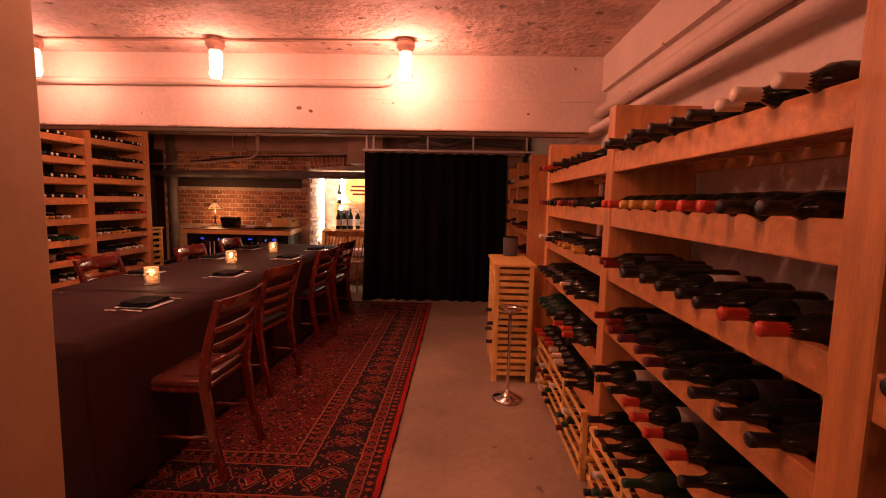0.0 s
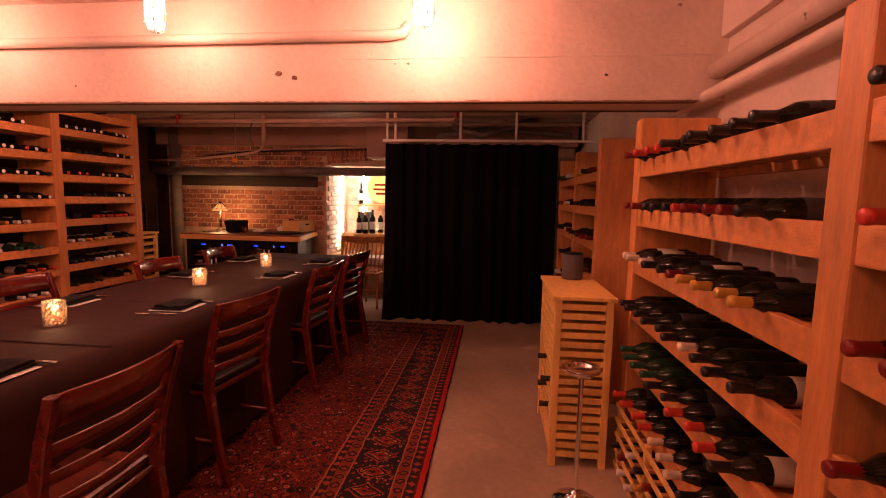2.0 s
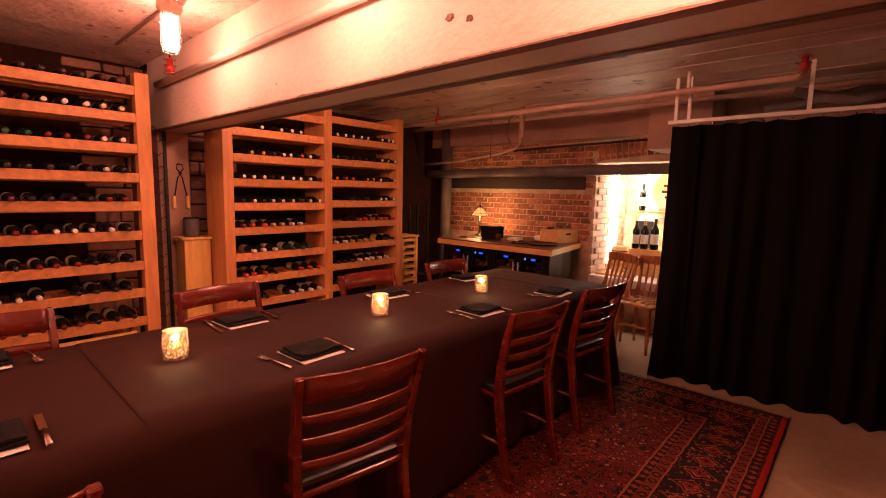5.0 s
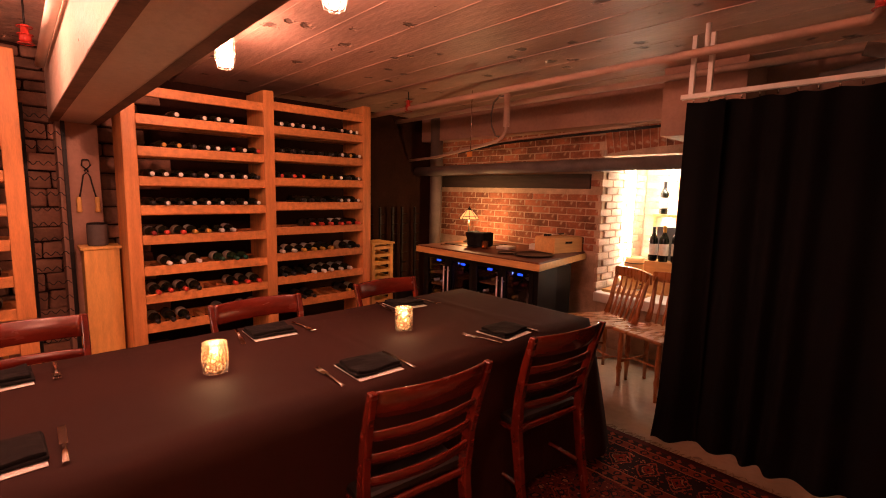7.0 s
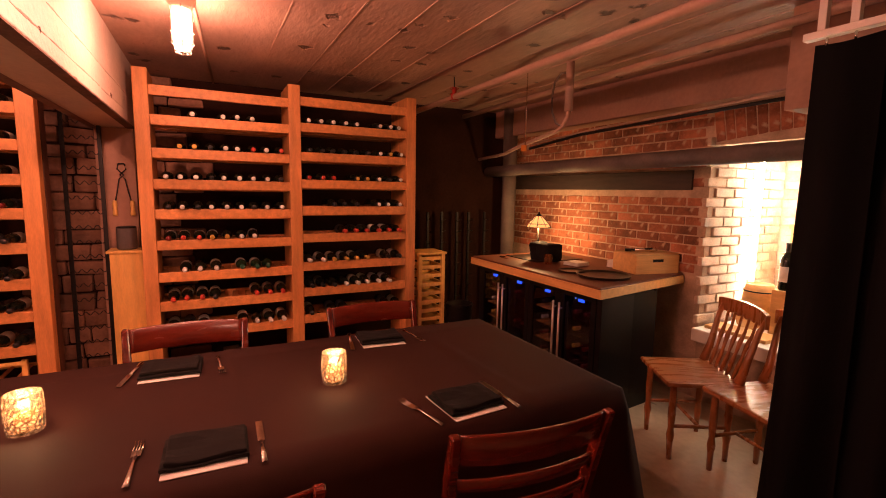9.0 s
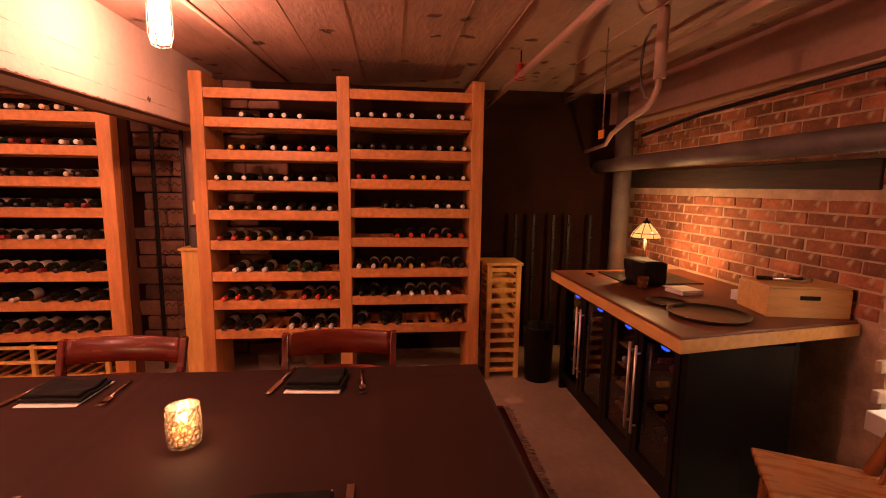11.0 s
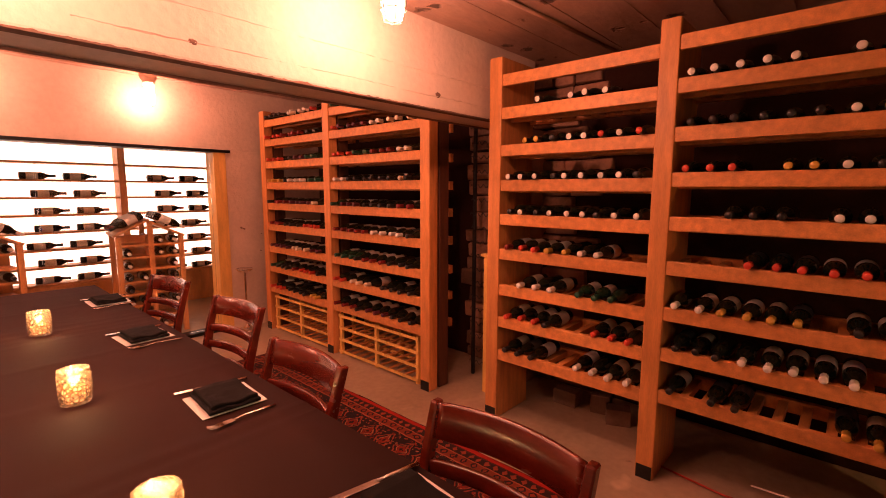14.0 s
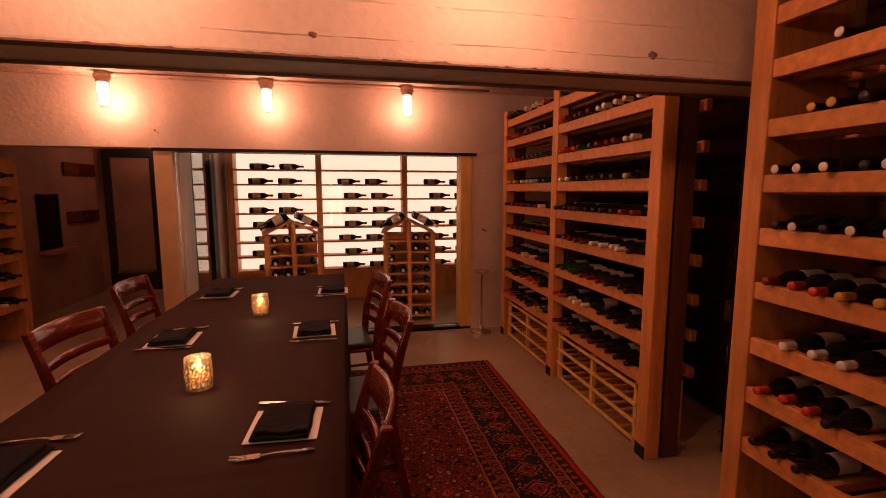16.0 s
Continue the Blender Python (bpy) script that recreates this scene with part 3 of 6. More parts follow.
def tablecloth(y0, y1, lift, drop):
    """A cloth over one stretch of the table, with folds in its hanging sides."""
    bm = bmesh.new()
    n = int((y1 - y0) / 0.016)
    rc = random.Random(int(y1 * 10))
    creases = [(y0 + (y1 - y0) * rc.random(), rc.uniform(-0.10, 0.10), rc.uniform(0.0008, 0.0026), rc.uniform(0.010, 0.022)) for _ in range(int((y1 - y0) * 5))]
    cols = []
    for i in range(n + 1):
        y = y0 + (y1 - y0) * i / n
        row = []
        for s, k in [(-1, j) for j in range(8, 0, -1)] + [(0, j) for j in range(9)] + [(1, j) for j in range(1, 9)]:
            if s == 0:
                x = TX0 + (TX1 - TX0) * k / 8
                z = TZ + lift + 0.0016 * noise.noise((x * 3, y * 4, 2.0)) + sum(a * math.exp(-((y - c - sl * (x + 1.1)) / w) ** 2) for c, sl, a, w in creases)
            else:
                d = drop * (k / 8) ** 1.1
                wave = 0.012 * (k / 8) * math.sin(y * 17 + 2 * math.sin(y * 5 + s)) + 0.006 + 0.02 * (k / 8) + 0.10 * (k / 8) * max(0.0, (y - 5.45) / 0.35)
                x = (TX1 + wave) if s > 0 else (TX0 - wave)
                z = TZ + lift - d - 0.004
            row.append(bm.verts.new((x, y, z)))
        cols.append(row)
    for a, b in zip(cols, cols[1:]):
        for k in range(len(a) - 1):
            f = bm.faces.new((a[k], a[k + 1], b[k + 1], b[k]))
            f.smooth = True
    # hanging ends
    for row, ye, s in ((cols[0], y0, -1), (cols[-1], y1, 1)):
        if abs(ye - TY0) > 0.02 and abs(ye - TY1) > 0.02:
            continue
        last = row[8:17]
        flare = 0.12 if s > 0 else 0.0
        left, right = row[8], row[16]
        for j in range(1, 9):
            nxt = []
            for i in range(9):
                x = TX0 + (TX1 - TX0) * i / 8
                nxt.append(bm.verts.new((x + (0.02 + 0.6 * flare) * j / 8 * ((i - 4) / 4), ye + s * (0.008 + (0.012 * (1 + math.sin(x * 21)) + flare) * j / 8), TZ + lift - drop * (j / 8) ** 1.1 - 0.004)))
            for corner, side in ((nxt[0], row[8 - j]), (nxt[8], row[16 + j])):
                above, beside = (left, row[9 - j]) if corner is nxt[0] else (right, row[15 + j])
                bm.faces.new((above, beside, side, corner) if above is not beside else (above, side, corner)).smooth = True
            left, right = nxt[0], nxt[8]
            for i in range(8):
                f = bm.faces.new((last[i], last[i + 1], nxt[i + 1], nxt[i]))
                f.smooth = True
            last = nxt
    return part("tablecloth", bm, M_CLOTH)


tagged(tablecloth(TY0, 3.07, 0.0, 0.70), "dark brown cloth draped over the table's end", "tablecloth", "table cloths")
tagged(tablecloth(2.95, TY1, 0.004, 0.70), "long dark brown cloth draped over the table", "tablecloth", "table cloths")

# ---------------------------------------------------------------- ladder-back chairs


def chair_proto(m):
    t = thing("dining_chair", "glossy mahogany ladder-back dining chair with dark seat", "chair", m, "chairs round the table")
    bm = bmesh.new()
    cube(bm, -0.205, 0.205, -0.19, 0.21, 0.425, 0.45, 0.010)
    part("seat_frame", bm, M_CHAIR, t)
    bm = bmesh.new()
    cube(bm, -0.20, 0.20, -0.175, 0.205, 0.449, 0.482, 0.016)
    part("seat", bm, M_SEAT, t, "black padded vinyl seat")
    for s in (-1, 1):
        bm = bmesh.new()
        secs = []
        for cx, cy, cz, hw, hd in ((0.186, -0.270, 0.0, 0.013, 0.018), (0.187, -0.218, 0.22, 0.014, 0.020), (0.189, -0.188, 0.44, 0.015, 0.023), (0.195, -0.202, 0.60, 0.014, 0.021), (0.202, -0.236, 0.74, 0.013, 0.018), (0.207, -0.276, 0.868, 0.012, 0.015)):
            secs.append([bm.verts.new((s * (cx + 0.008) + dx, cy + dy, cz)) for dx, dy in ((-hw, -hd), (hw, -hd), (hw, hd), (-hw, hd))])
        for lo_, hi_ in zip(secs, secs[1:]):
            for k in range(4):
                bm.faces.new((lo_[k], lo_[(k + 1) % 4], hi_[(k + 1) % 4], hi_[k]))
        bm.faces.new(secs[0])
        bm.faces.new(secs[-1])
        bmesh.ops.bevel(bm, geom=list(bm.edges), offset=0.004, segments=1, affect="EDGES")
        part("back_post", bm, M_CHAIR, t)
        part("leg", tube(bmesh.new(), [(s * 0.185, 0.19, 0.0), (s * 0.18, 0.185, 0.43)], [0.016, 0.021], 8), M_CHAIR, t)
        part("stretcher", tube(bmesh.new(), [(s * 0.182, -0.215, 0.20), (s * 0.182, 0.187, 0.20)], 0.010, 6), M_CHAIR, t)
    part("stretcher", tube(bmesh.new(), [(-0.183, 0.187, 0.25), (0.183, 0.187, 0.25)], 0.010, 6), M_CHAIR, t)
    for z, h, yy in ((0.822, 0.088, -0.260), (0.712, 0.034, -0.227), (0.632, 0.034, -0.208), (0.552, 0.034, -0.196)):
        bm = bmesh.new()
        n = 20
        prof = [(-0.008, -h / 2 + 0.003), (-0.005, -h / 2), (0.005, -h / 2), (0.008, -h / 2 + 0.003), (0.008, h / 2 - 0.004), (0.004, h / 2), (-0.004, h / 2), (-0.008, h / 2 - 0.004)]
        rows = []
        for i in range(n + 1):
            u = -1 + 2 * i / n
            x, bow = u * 0.203, -0.036 * (1 - u * u)
            crown = (0.003 if h > 0.05 else 0.005) * (1 - u * u)
            rows.append([bm.verts.new((x, yy + bow + dy - 0.28 * dz, z + dz + (crown if dz > 0 else 0))) for dy, dz in prof])
        for a, b in zip(rows, rows[1:]):
            for k in range(8):
                bm.faces.new((a[k], a[(k + 1) % 8], b[(k + 1) % 8], b[k])).smooth = True
        bm.faces.new(rows[0])
        bm.faces.new(rows[-1])
        part("back_slat", bm, M_CHAIR, t)
    return t


RUGZ = 0.012
SEATS_E = [(-0.566, 2.555, 89), (-0.698, 3.522, 81.3), (-0.695, 4.56, 84.7), (-0.699, 5.314, 83)]
SEATS_W = [(-1.577, 2.737, -82.2), (-1.59, 3.63, -85.8), (-1.424, 4.49, -90), (-1.454, 5.29, -90)]
proto = chair_proto(pose(*SEATS_E[0][:2], RUGZ, 0, 0, SEATS_E[0][2]))
for cx, cy, cr in SEATS_E[1:] + SEATS_W:
    copy_thing(proto, pose(cx, cy, RUGZ, 0, 0, cr))

for ob in proto.children:
    if ob.name.split(".")[0] == "seat":
        ob.data = ob.data.copy()
        ob.data.materials[0] = M_SEATW
        tagged(ob, "reddish wooden saddle seat")

# ---------------------------------------------------------------- table settings


def candle(x, y):
    t = thing("candle_holder", "lit candle in a gold mosaic glass holder", "candle", pose(x, y, TZ + 0.006), "candles on the table")
    bm = bmesh.new()
    seg, rows_ = 18, 9
    rings = []
    for j in range(rows_ + 1):
        z = 0.105 * j / rows_
        r = 0.040 + 0.003 * math.sin(math.pi * j / rows_)
        rings.append([bm.verts.new(((r + 0.0016 * ((i + j) % 2)) * math.cos(2 * math.pi * (i + 0.5 * (j % 2)) / seg), (r + 0.0016 * ((i + j) % 2)) * math.sin(2 * math.pi * (i + 0.5 * (j % 2)) / seg), z)) for i in range(seg)])
    inner = [[bm.verts.new((0.036 * math.cos(2 * math.pi * i / seg), 0.036 * math.sin(2 * math.pi * i / seg), z)) for i in range(seg)] for z in (0.105, 0.008)]
    allr = rings + inner
    for a, b in zip(allr, allr[1:]):
        for i in range(seg):
            bm.faces.new((a[i], a[(i + 1) % seg], b[(i + 1) % seg], b[i]))
    bm.faces.new(rings[0])
    bm.faces.new(inner[-1])
    g = part("glass_holder", bm, M_GOLDJ, t, "gold mosaic glass cup")
    g.visible_shadow = False
    part("wax", lathe(bmesh.new(), [(0, 0.009), (0.030, 0.009), (0.030, 0.048), (0.022, 0.045), (0, 0.045)], 14), M_WAX, t, "glowing candle wax")
    part("flame", lathe(bmesh.new(), [(0, 0.050), (0.006, 0.057), (0.007, 0.064), (0.003, 0.078), (0, 0.086)], 8), M_FLAME, t, "small yellow flame")
    bulb("candle_light", (x, y, TZ + 0.082), 1.2, (1.0, 0.50, 0.22), 0.012)
    return t


for cx, cy in ((-1.165, 3.175), (-1.128, 4.122), (-1.109, 4.949)):
    candle(cx, cy)


def napkin(m):
    t = thing("napkin", "folded black cloth napkin beside the cutlery", "napkin", m, "napkins on the table")
    bm = bmesh.new()
    cube(bm, -0.075, 0.075, -0.096, 0.096, 0.003, 0.013, 0.005)
    cube(bm, -0.066, 0.070, -0.086, 0.092, 0.0125, 0.024, 0.005)
    bmesh.ops.subdivide_edges(bm, edges=[e for e in bm.edges if e.calc_length() > 0.05], cuts=5, use_grid_fill=True)
    for v in bm.verts:
        v.co.z += 0.007 * noise.noise(v.co * 20) * (v.co.z > 0.01)
        v.co.x += 0.005 * noise.noise(v.co * 14 + Vector((3, 0, 0)))
    part("fold", bm, M_NAPKIN, t)
    return t


def card(m):
    t = thing("menu_card", "narrow white menu card under the napkin", "card", m, "cards on the table")
    part("sheet", cube(bmesh.new(), -0.094, 0.094, -0.092, 0.092, 0.0, 0.0025, 0.0008), M_WHITE, t)
    return t


def fork(m):
    t = thing("fork", "polished steel dinner fork on the cloth", "fork", m, "forks on the table")
    bm = bmesh.new()
    tube(bm, [(0, -0.10, 0.003), (0, -0.06, 0.005), (0, 0.0, 0.008), (0, 0.03, 0.005)], [0.008, 0.006, 0.0035, 0.005], 8, 0.45)
    part("handle", bm, M_STEEL, t)
    bm = bmesh.new()
    cube(bm, -0.011, 0.011, 0.028, 0.058, 0.0035, 0.0062, 0.001)
    for k in range(4):
        x = -0.0095 + k * 0.00633
        tube(bm, [(x, 0.056, 0.0048), (x, 0.08, 0.004), (x, 0.10, 0.009)], [0.0022, 0.002, 0.0011], 5)
    part("tines", bm, M_STEEL, t)
    return t


def knife(m):
    t = thing("knife", "polished steel dinner knife on the cloth", "knife", m, "knives on the table")
    part("handle", tube(bmesh.new(), [(0, -0.115, 0.005), (0, -0.06, 0.006), (0, -0.005, 0.005)], [0.0075, 0.007, 0.005], 8, 0.55), M_STEEL, t)
    part("blade", cube(bmesh.new(), -0.009, 0.009, -0.006, 0.105, 0.003, 0.0052, 0.0008), M_STEEL, t)
    return t


rs = random.Random(21)
CLZ = TZ + 0.006
SETTINGS = [(-0.835, 2.63, 0), (-0.868, 3.56, 2), (-0.81, 4.555, -2), (-0.775, 5.28, 4), (-1.53, 2.66, 180), (-1.465, 3.55, 183), (-1.44, 4.445, 177), (-1.475, 5.24, 175)]
protos = None
for sx, sy, turn in SETTINGS:
    base = pose(sx, sy, CLZ, 0, 0, turn)
    mats = (base @ pose(0, 0, 0.0028), base, base @ pose(-0.005, -0.155, 0.0, 0, 0, 90 + rs.uniform(-4, 14)), base @ pose(0.0, 0.128, 0.0, 0, 0, 90 + rs.uniform(-9, 3)))
    if protos is None:
        protos = (napkin(mats[0]), card(mats[1]), fork(mats[2]), knife(mats[3]))
    else:
        for p, mm in zip(protos, mats):
            copy_thing(p, mm)

# ---------------------------------------------------------------- rug


def rug_material():
    m = bpy.data.materials.new("oriental_rug")
    m.use_nodes = True
    N, L = m.node_tree.nodes, m.node_tree.links
    b = N["Principled BSDF"]
    tc = N.new("ShaderNodeTexCoord")
    sep = N.new("ShaderNodeSeparateXYZ")
    L.new(tc.outputs["Object"], sep.inputs[0])

    def math_(op, a, bb=None):
        n = N.new("ShaderNodeMath")
        n.operation = op
        for i, v in enumerate((a, bb)):
            if v is None:
                continue
            if isinstance(v, (int, float)):
                n.inputs[i].default_value = v
            else:
                L.new(v, n.inputs[i])
        return n.outputs[0]

    hx, hy = 1.605, 2.06
    wob = N.new("ShaderNodeTexNoise")
    wob.inputs["Scale"].default_value, wob.inputs["Detail"].default_value = 16, 3
    L.new(tc.outputs["Object"], wob.inputs["Vector"])
    shift = N.new("ShaderNodeVectorMath")
    shift.operation = "MULTIPLY_ADD"
    shift.inputs[1].default_value = (0.045, 0.045, 0)
    L.new(wob.outputs["Color"], shift.inputs[0])
    L.new(tc.outputs["Object"], shift.inputs[2])
    knots = shift.outputs[0]
    dx = math_("SUBTRACT", hx, math_("ABSOLUTE", sep.outputs[0]))
    dy = math_("SUBTRACT", hy, math_("ABSOLUTE", sep.outputs[1]))
    sw = N.new("ShaderNodeSeparateColor")
    L.new(wob.outputs["Color"], sw.inputs[0])
    wb = math_("MULTIPLY", math_("SUBTRACT", sw.outputs[0], 0.5), 0.016)
    d = math_("ADD", math_("MINIMUM", dx, dy), wb)
    side = math_("LESS_THAN", dx, dy)
    along = math_("ADD", math_("ADD", math_("MULTIPLY", side, sep.outputs[1]), math_("MULTIPLY", math_("SUBTRACT", 1.0, side), sep.outputs[0])), math_("MULTIPLY", math_("SUBTRACT", sw.outputs[1], 0.5), 0.05))
    band = N.new("ShaderNodeValToRGB")
    cr = band.color_ramp
    cr.interpolation = "CONSTANT"
    stops = [(0.0, (0.055, 0.012, 0.010)), (0.04, (0.018, 0.010, 0.010)), (0.088, (0.17, 0.050, 0.024)), (0.096, (0.11, 0.024, 0.013)), (0.146, (0.19, 0.060, 0.028)), (0.154, (0.014, 0.009, 0.010)),
             (0.386, (0.19, 0.062, 0.030)), (0.394, (0.11, 0.024, 0.013)), (0.446, (0.018, 0.010, 0.010)), (0.488, (0.19, 0.062, 0.028)), (0.497, (0.075, 0.013, 0.009))]
    cr.elements[0].position, cr.elements[0].color = stops[0][0], (*stops[0][1], 1)
    cr.elements[1].position, cr.elements[1].color = stops[1][0], (*stops[1][1], 1)
    for p, c in stops[2:]:
        e = cr.elements.new(p)
        e.color = (*c, 1)
    L.new(d, band.inputs[0])

    def mix(fac, a, bcol):
        n = N.new("ShaderNodeMix")
        n.data_type = "RGBA"
        for sock, v in ((n.inputs[0], fac), (n.inputs[6], a), (n.inputs[7], bcol)):
            if isinstance(v, (int, float)):
                sock.default_value = v
            elif isinstance(v, tuple):
                sock.default_value = (*v, 1)
            else:
                L.new(v, sock)
        return n.outputs[2]

    def palette(colour, stops_):
        sc = N.new("ShaderNodeSeparateColor")
        L.new(colour, sc.inputs[0])
        pal = N.new("ShaderNodeValToRGB")
        pal.color_ramp.interpolation = "CONSTANT"
        for i, (p, c) in enumerate(stops_):
            e = pal.color_ramp.elements[i] if i < 2 else pal.color_ramp.elements.new(p)
            e.position, e.color = p, (*c, 1)
        L.new(sc.outputs[0], pal.inputs[0])
        return pal.outputs[0]

    def inside(v, lo, hi):
        return math_("MULTIPLY", math_("GREATER_THAN", v, lo), math_("LESS_THAN", v, hi))

    def cells(scale, rnd_, dist="EUCLIDEAN"):
        v = N.new("ShaderNodeTexVoronoi")
        v.distance = dist
        v.inputs["Scale"].default_value, v.inputs["Randomness"].default_value = scale, rnd_
        L.new(knots, v.inputs["Vector"])
        return v.outputs["Distance"], v.outputs["Color"]

    def motif(period, centre, width):
        """Diamond distance of a motif repeated along a border."""
        u = math_("ABSOLUTE", math_("SUBTRACT", math_("FRACT", math_("DIVIDE", along, period)), 0.5))
        v = math_("ABSOLUTE", math_("DIVIDE", math_("SUBTRACT", d, centre), width))
        return math_("ADD", u, v)

    DARK, RUST, RED, TAN = (0.014, 0.009, 0.011), (0.15, 0.032, 0.016), (0.12, 0.014, 0.009), (0.21, 0.085, 0.038)
    mixed = ((0.0, RUST), (0.28, DARK), (0.5, RED), (0.72, TAN))
    col = band.outputs[0]
    field = math_("GREATER_THAN", d, 0.50)
    # tangle of leaves, flowers with dark rims, and larger rosettes
    dd, cc = cells(62, 1.0)
    col = mix(math_("MULTIPLY", inside(dd, -0.1, 0.36), field), col, palette(cc, ((0.0, DARK), (0.4, RUST), (0.65, RED), (0.9, TAN))))
    dd, cc = cells(21, 0.9)
    col = mix(math_("MULTIPLY", inside(dd, 0.28, 0.40), field), col, DARK)
    col = mix(math_("MULTIPLY", inside(dd, 0.10, 0.28), field), col, palette(cc, mixed))
    col = mix(math_("MULTIPLY", inside(dd, -0.1, 0.10), field), col, palette(cc, ((0.0, TAN), (0.3, RED), (0.5, DARK), (0.8, RUST))))
    dd, cc = cells(6.5, 0.55, "MANHATTAN")
    col = mix(math_("MULTIPLY", inside(dd, 0.30, 0.36), field), col, RUST)
    col = mix(math_("MULTIPLY", inside(dd, 0.09, 0.16), field), col, DARK)
    col = mix(math_("MULTIPLY", inside(dd, -0.1, 0.07), field), col, palette(cc, ((0.0, TAN), (0.4, RUST), (0.6, TAN), (0.8, RED))))
    # wide border: small leaves, then a chain of rosettes
    wide = inside(d, 0.160, 0.382)
    dd, cc = cells(36, 0.9)
    col = mix(math_("MULTIPLY", inside(dd, 0.16, 0.34), wide), col, palette(cc, ((0.0, DARK), (0.35, RUST), (0.6, RED), (0.85, TAN))))
    dm = motif(0.15, 0.27, 0.21)
    col = mix(math_("MULTIPLY", inside(dm, 0.38, 0.44), wide), col, RUST)
    col = mix(math_("MULTIPLY", inside(dm, 0.22, 0.28), wide), col, palette(cc, ((0.0, TAN), (0.3, RUST), (0.6, TAN), (0.85, RED))))
    col = mix(math_("MULTIPLY", inside(dm, 0.08, 0.20), wide), col, RED)
    col = mix(math_("MULTIPLY", inside(dm, -0.1, 0.08), wide), col, DARK)
    dd, cc = cells(48, 1.0)
    col = mix(math_("MULTIPLY", inside(dd, -0.1, 0.24), wide), col, palette(cc, ((0.0, DARK), (0.3, RUST), (0.5, DARK), (0.85, TAN))))
    # guard stripes
    col = mix(math_("MULTIPLY", inside(motif(0.055, 0.064, 0.075), -0.1, 0.30), inside(d, 0.043, 0.086)), col, RUST)
    col = mix(math_("MULTIPLY", inside(motif(0.055, 0.467, 0.075), -0.1, 0.30), inside(d, 0.449, 0.486)), col, RUST)
    col = mix(math_("MULTIPLY", inside(motif(0.07, 0.121, 0.10), 0.18, 0.34), inside(d, 0.098, 0.144)), col, DARK)
    col = mix(math_("MULTIPLY", inside(motif(0.07, 0.420, 0.10), 0.18, 0.34), inside(d, 0.397, 0.444)), col, DARK)
    edge = math_("LESS_THAN", math_("ADD", dx, wb), 0.034)
    col = mix(edge, col, (0.27, 0.018, 0.012))
    col = mix(math_("LESS_THAN", math_("ADD", dx, wb), 0.006), col, DARK)
    wear = N.new("ShaderNodeTexNoise")
    wear.inputs["Scale"].default_value, wear.inputs["Detail"].default_value = 2.2, 7
    L.new(tc.outputs["Object"], wear.inputs["Vector"])
    hs = N.new("ShaderNodeHueSaturation")
    mr = N.new("ShaderNodeMapRange")
    mr.inputs["To Min"].default_value, mr.inputs["To Max"].default_value = 1.0, 2.3
    L.new(wear.outputs["Fac"], mr.inputs["Value"])
    L.new(mr.outputs[0], hs.inputs["Value"])
    L.new(col, hs.inputs["Color"])
    L.new(hs.outputs[0], b.inputs["Base Color"])
    b.inputs["Roughness"].default_value = 0.95
    b.inputs["Specular IOR Level"].default_value = 0.15
    pile = N.new("ShaderNodeTexNoise")
    pile.inputs["Scale"].default_value = 260
    L.new(tc.outputs["Object"], pile.inputs["Vector"])
    bp = N.new("ShaderNodeBump")
    bp.inputs["Strength"].default_value, bp.inputs["Distance"].default_value = 0.5, 0.004
    L.new(pile.outputs["Fac"], bp.inputs["Height"])
    L.new(bp.outputs[0], b.inputs["Normal"])
    return m


rug = thing("rug", "large worn red oriental rug with dark patterned borders", "rug", pose(-1.165, 4.177, 0))
bm = bmesh.new()
nx, ny = 50, 66
grid = [[bm.verts.new((-1.605 + 3.21 * i / nx + 0.008 * noise.noise((j * 0.3, i * 0.02, 1)) * (i in (0, nx)), -2.06 + 4.12 * j / ny + 0.01 * noise.noise((i * 0.3, j * 0.02, 5)) * (j in (0, ny)), 0.011 + 0.0012 * noise.noise((i * 0.25, j * 0.25, 0)))) for i in range(nx + 1)] for j in range(ny + 1)]
for j in range(ny):
    for i in range(nx):
        bm.faces.new((grid[j][i], grid[j][i + 1], grid[j + 1][i + 1], grid[j + 1][i])).smooth = True
edge = [e for e in bm.edges if e.is_boundary]
g = bmesh.ops.extrude_edge_only(bm, edges=edge)
for v in (v for v in g["geom"] if isinstance(v, bmesh.types.BMVert)):
    v.co.z = 0.001
part("carpet", bm, rug_material(), rug)
bm = bmesh.new()
rf = random.Random(8)
for k in range(250):
    fx = -1.595 + 3.19 * k / 249 + rf.uniform(-0.004, 0.004)
    tube(bm, [(fx, 2.055, 0.009), (fx + rf.uniform(-0.01, 0.01), 2.08, 0.006), (fx + rf.uniform(-0.02, 0.02), 2.10 + rf.uniform(0, 0.02), 0.003)], 0.0018, 4)
part("fringe", bm, M_FRINGE, rug, "short worn cream fringe")

# ---------------------------------------------------------------- curtain and its track
cur = thing("curtain", "black velvet curtain hanging to the floor", "curtain", pose(0, 0, 0))


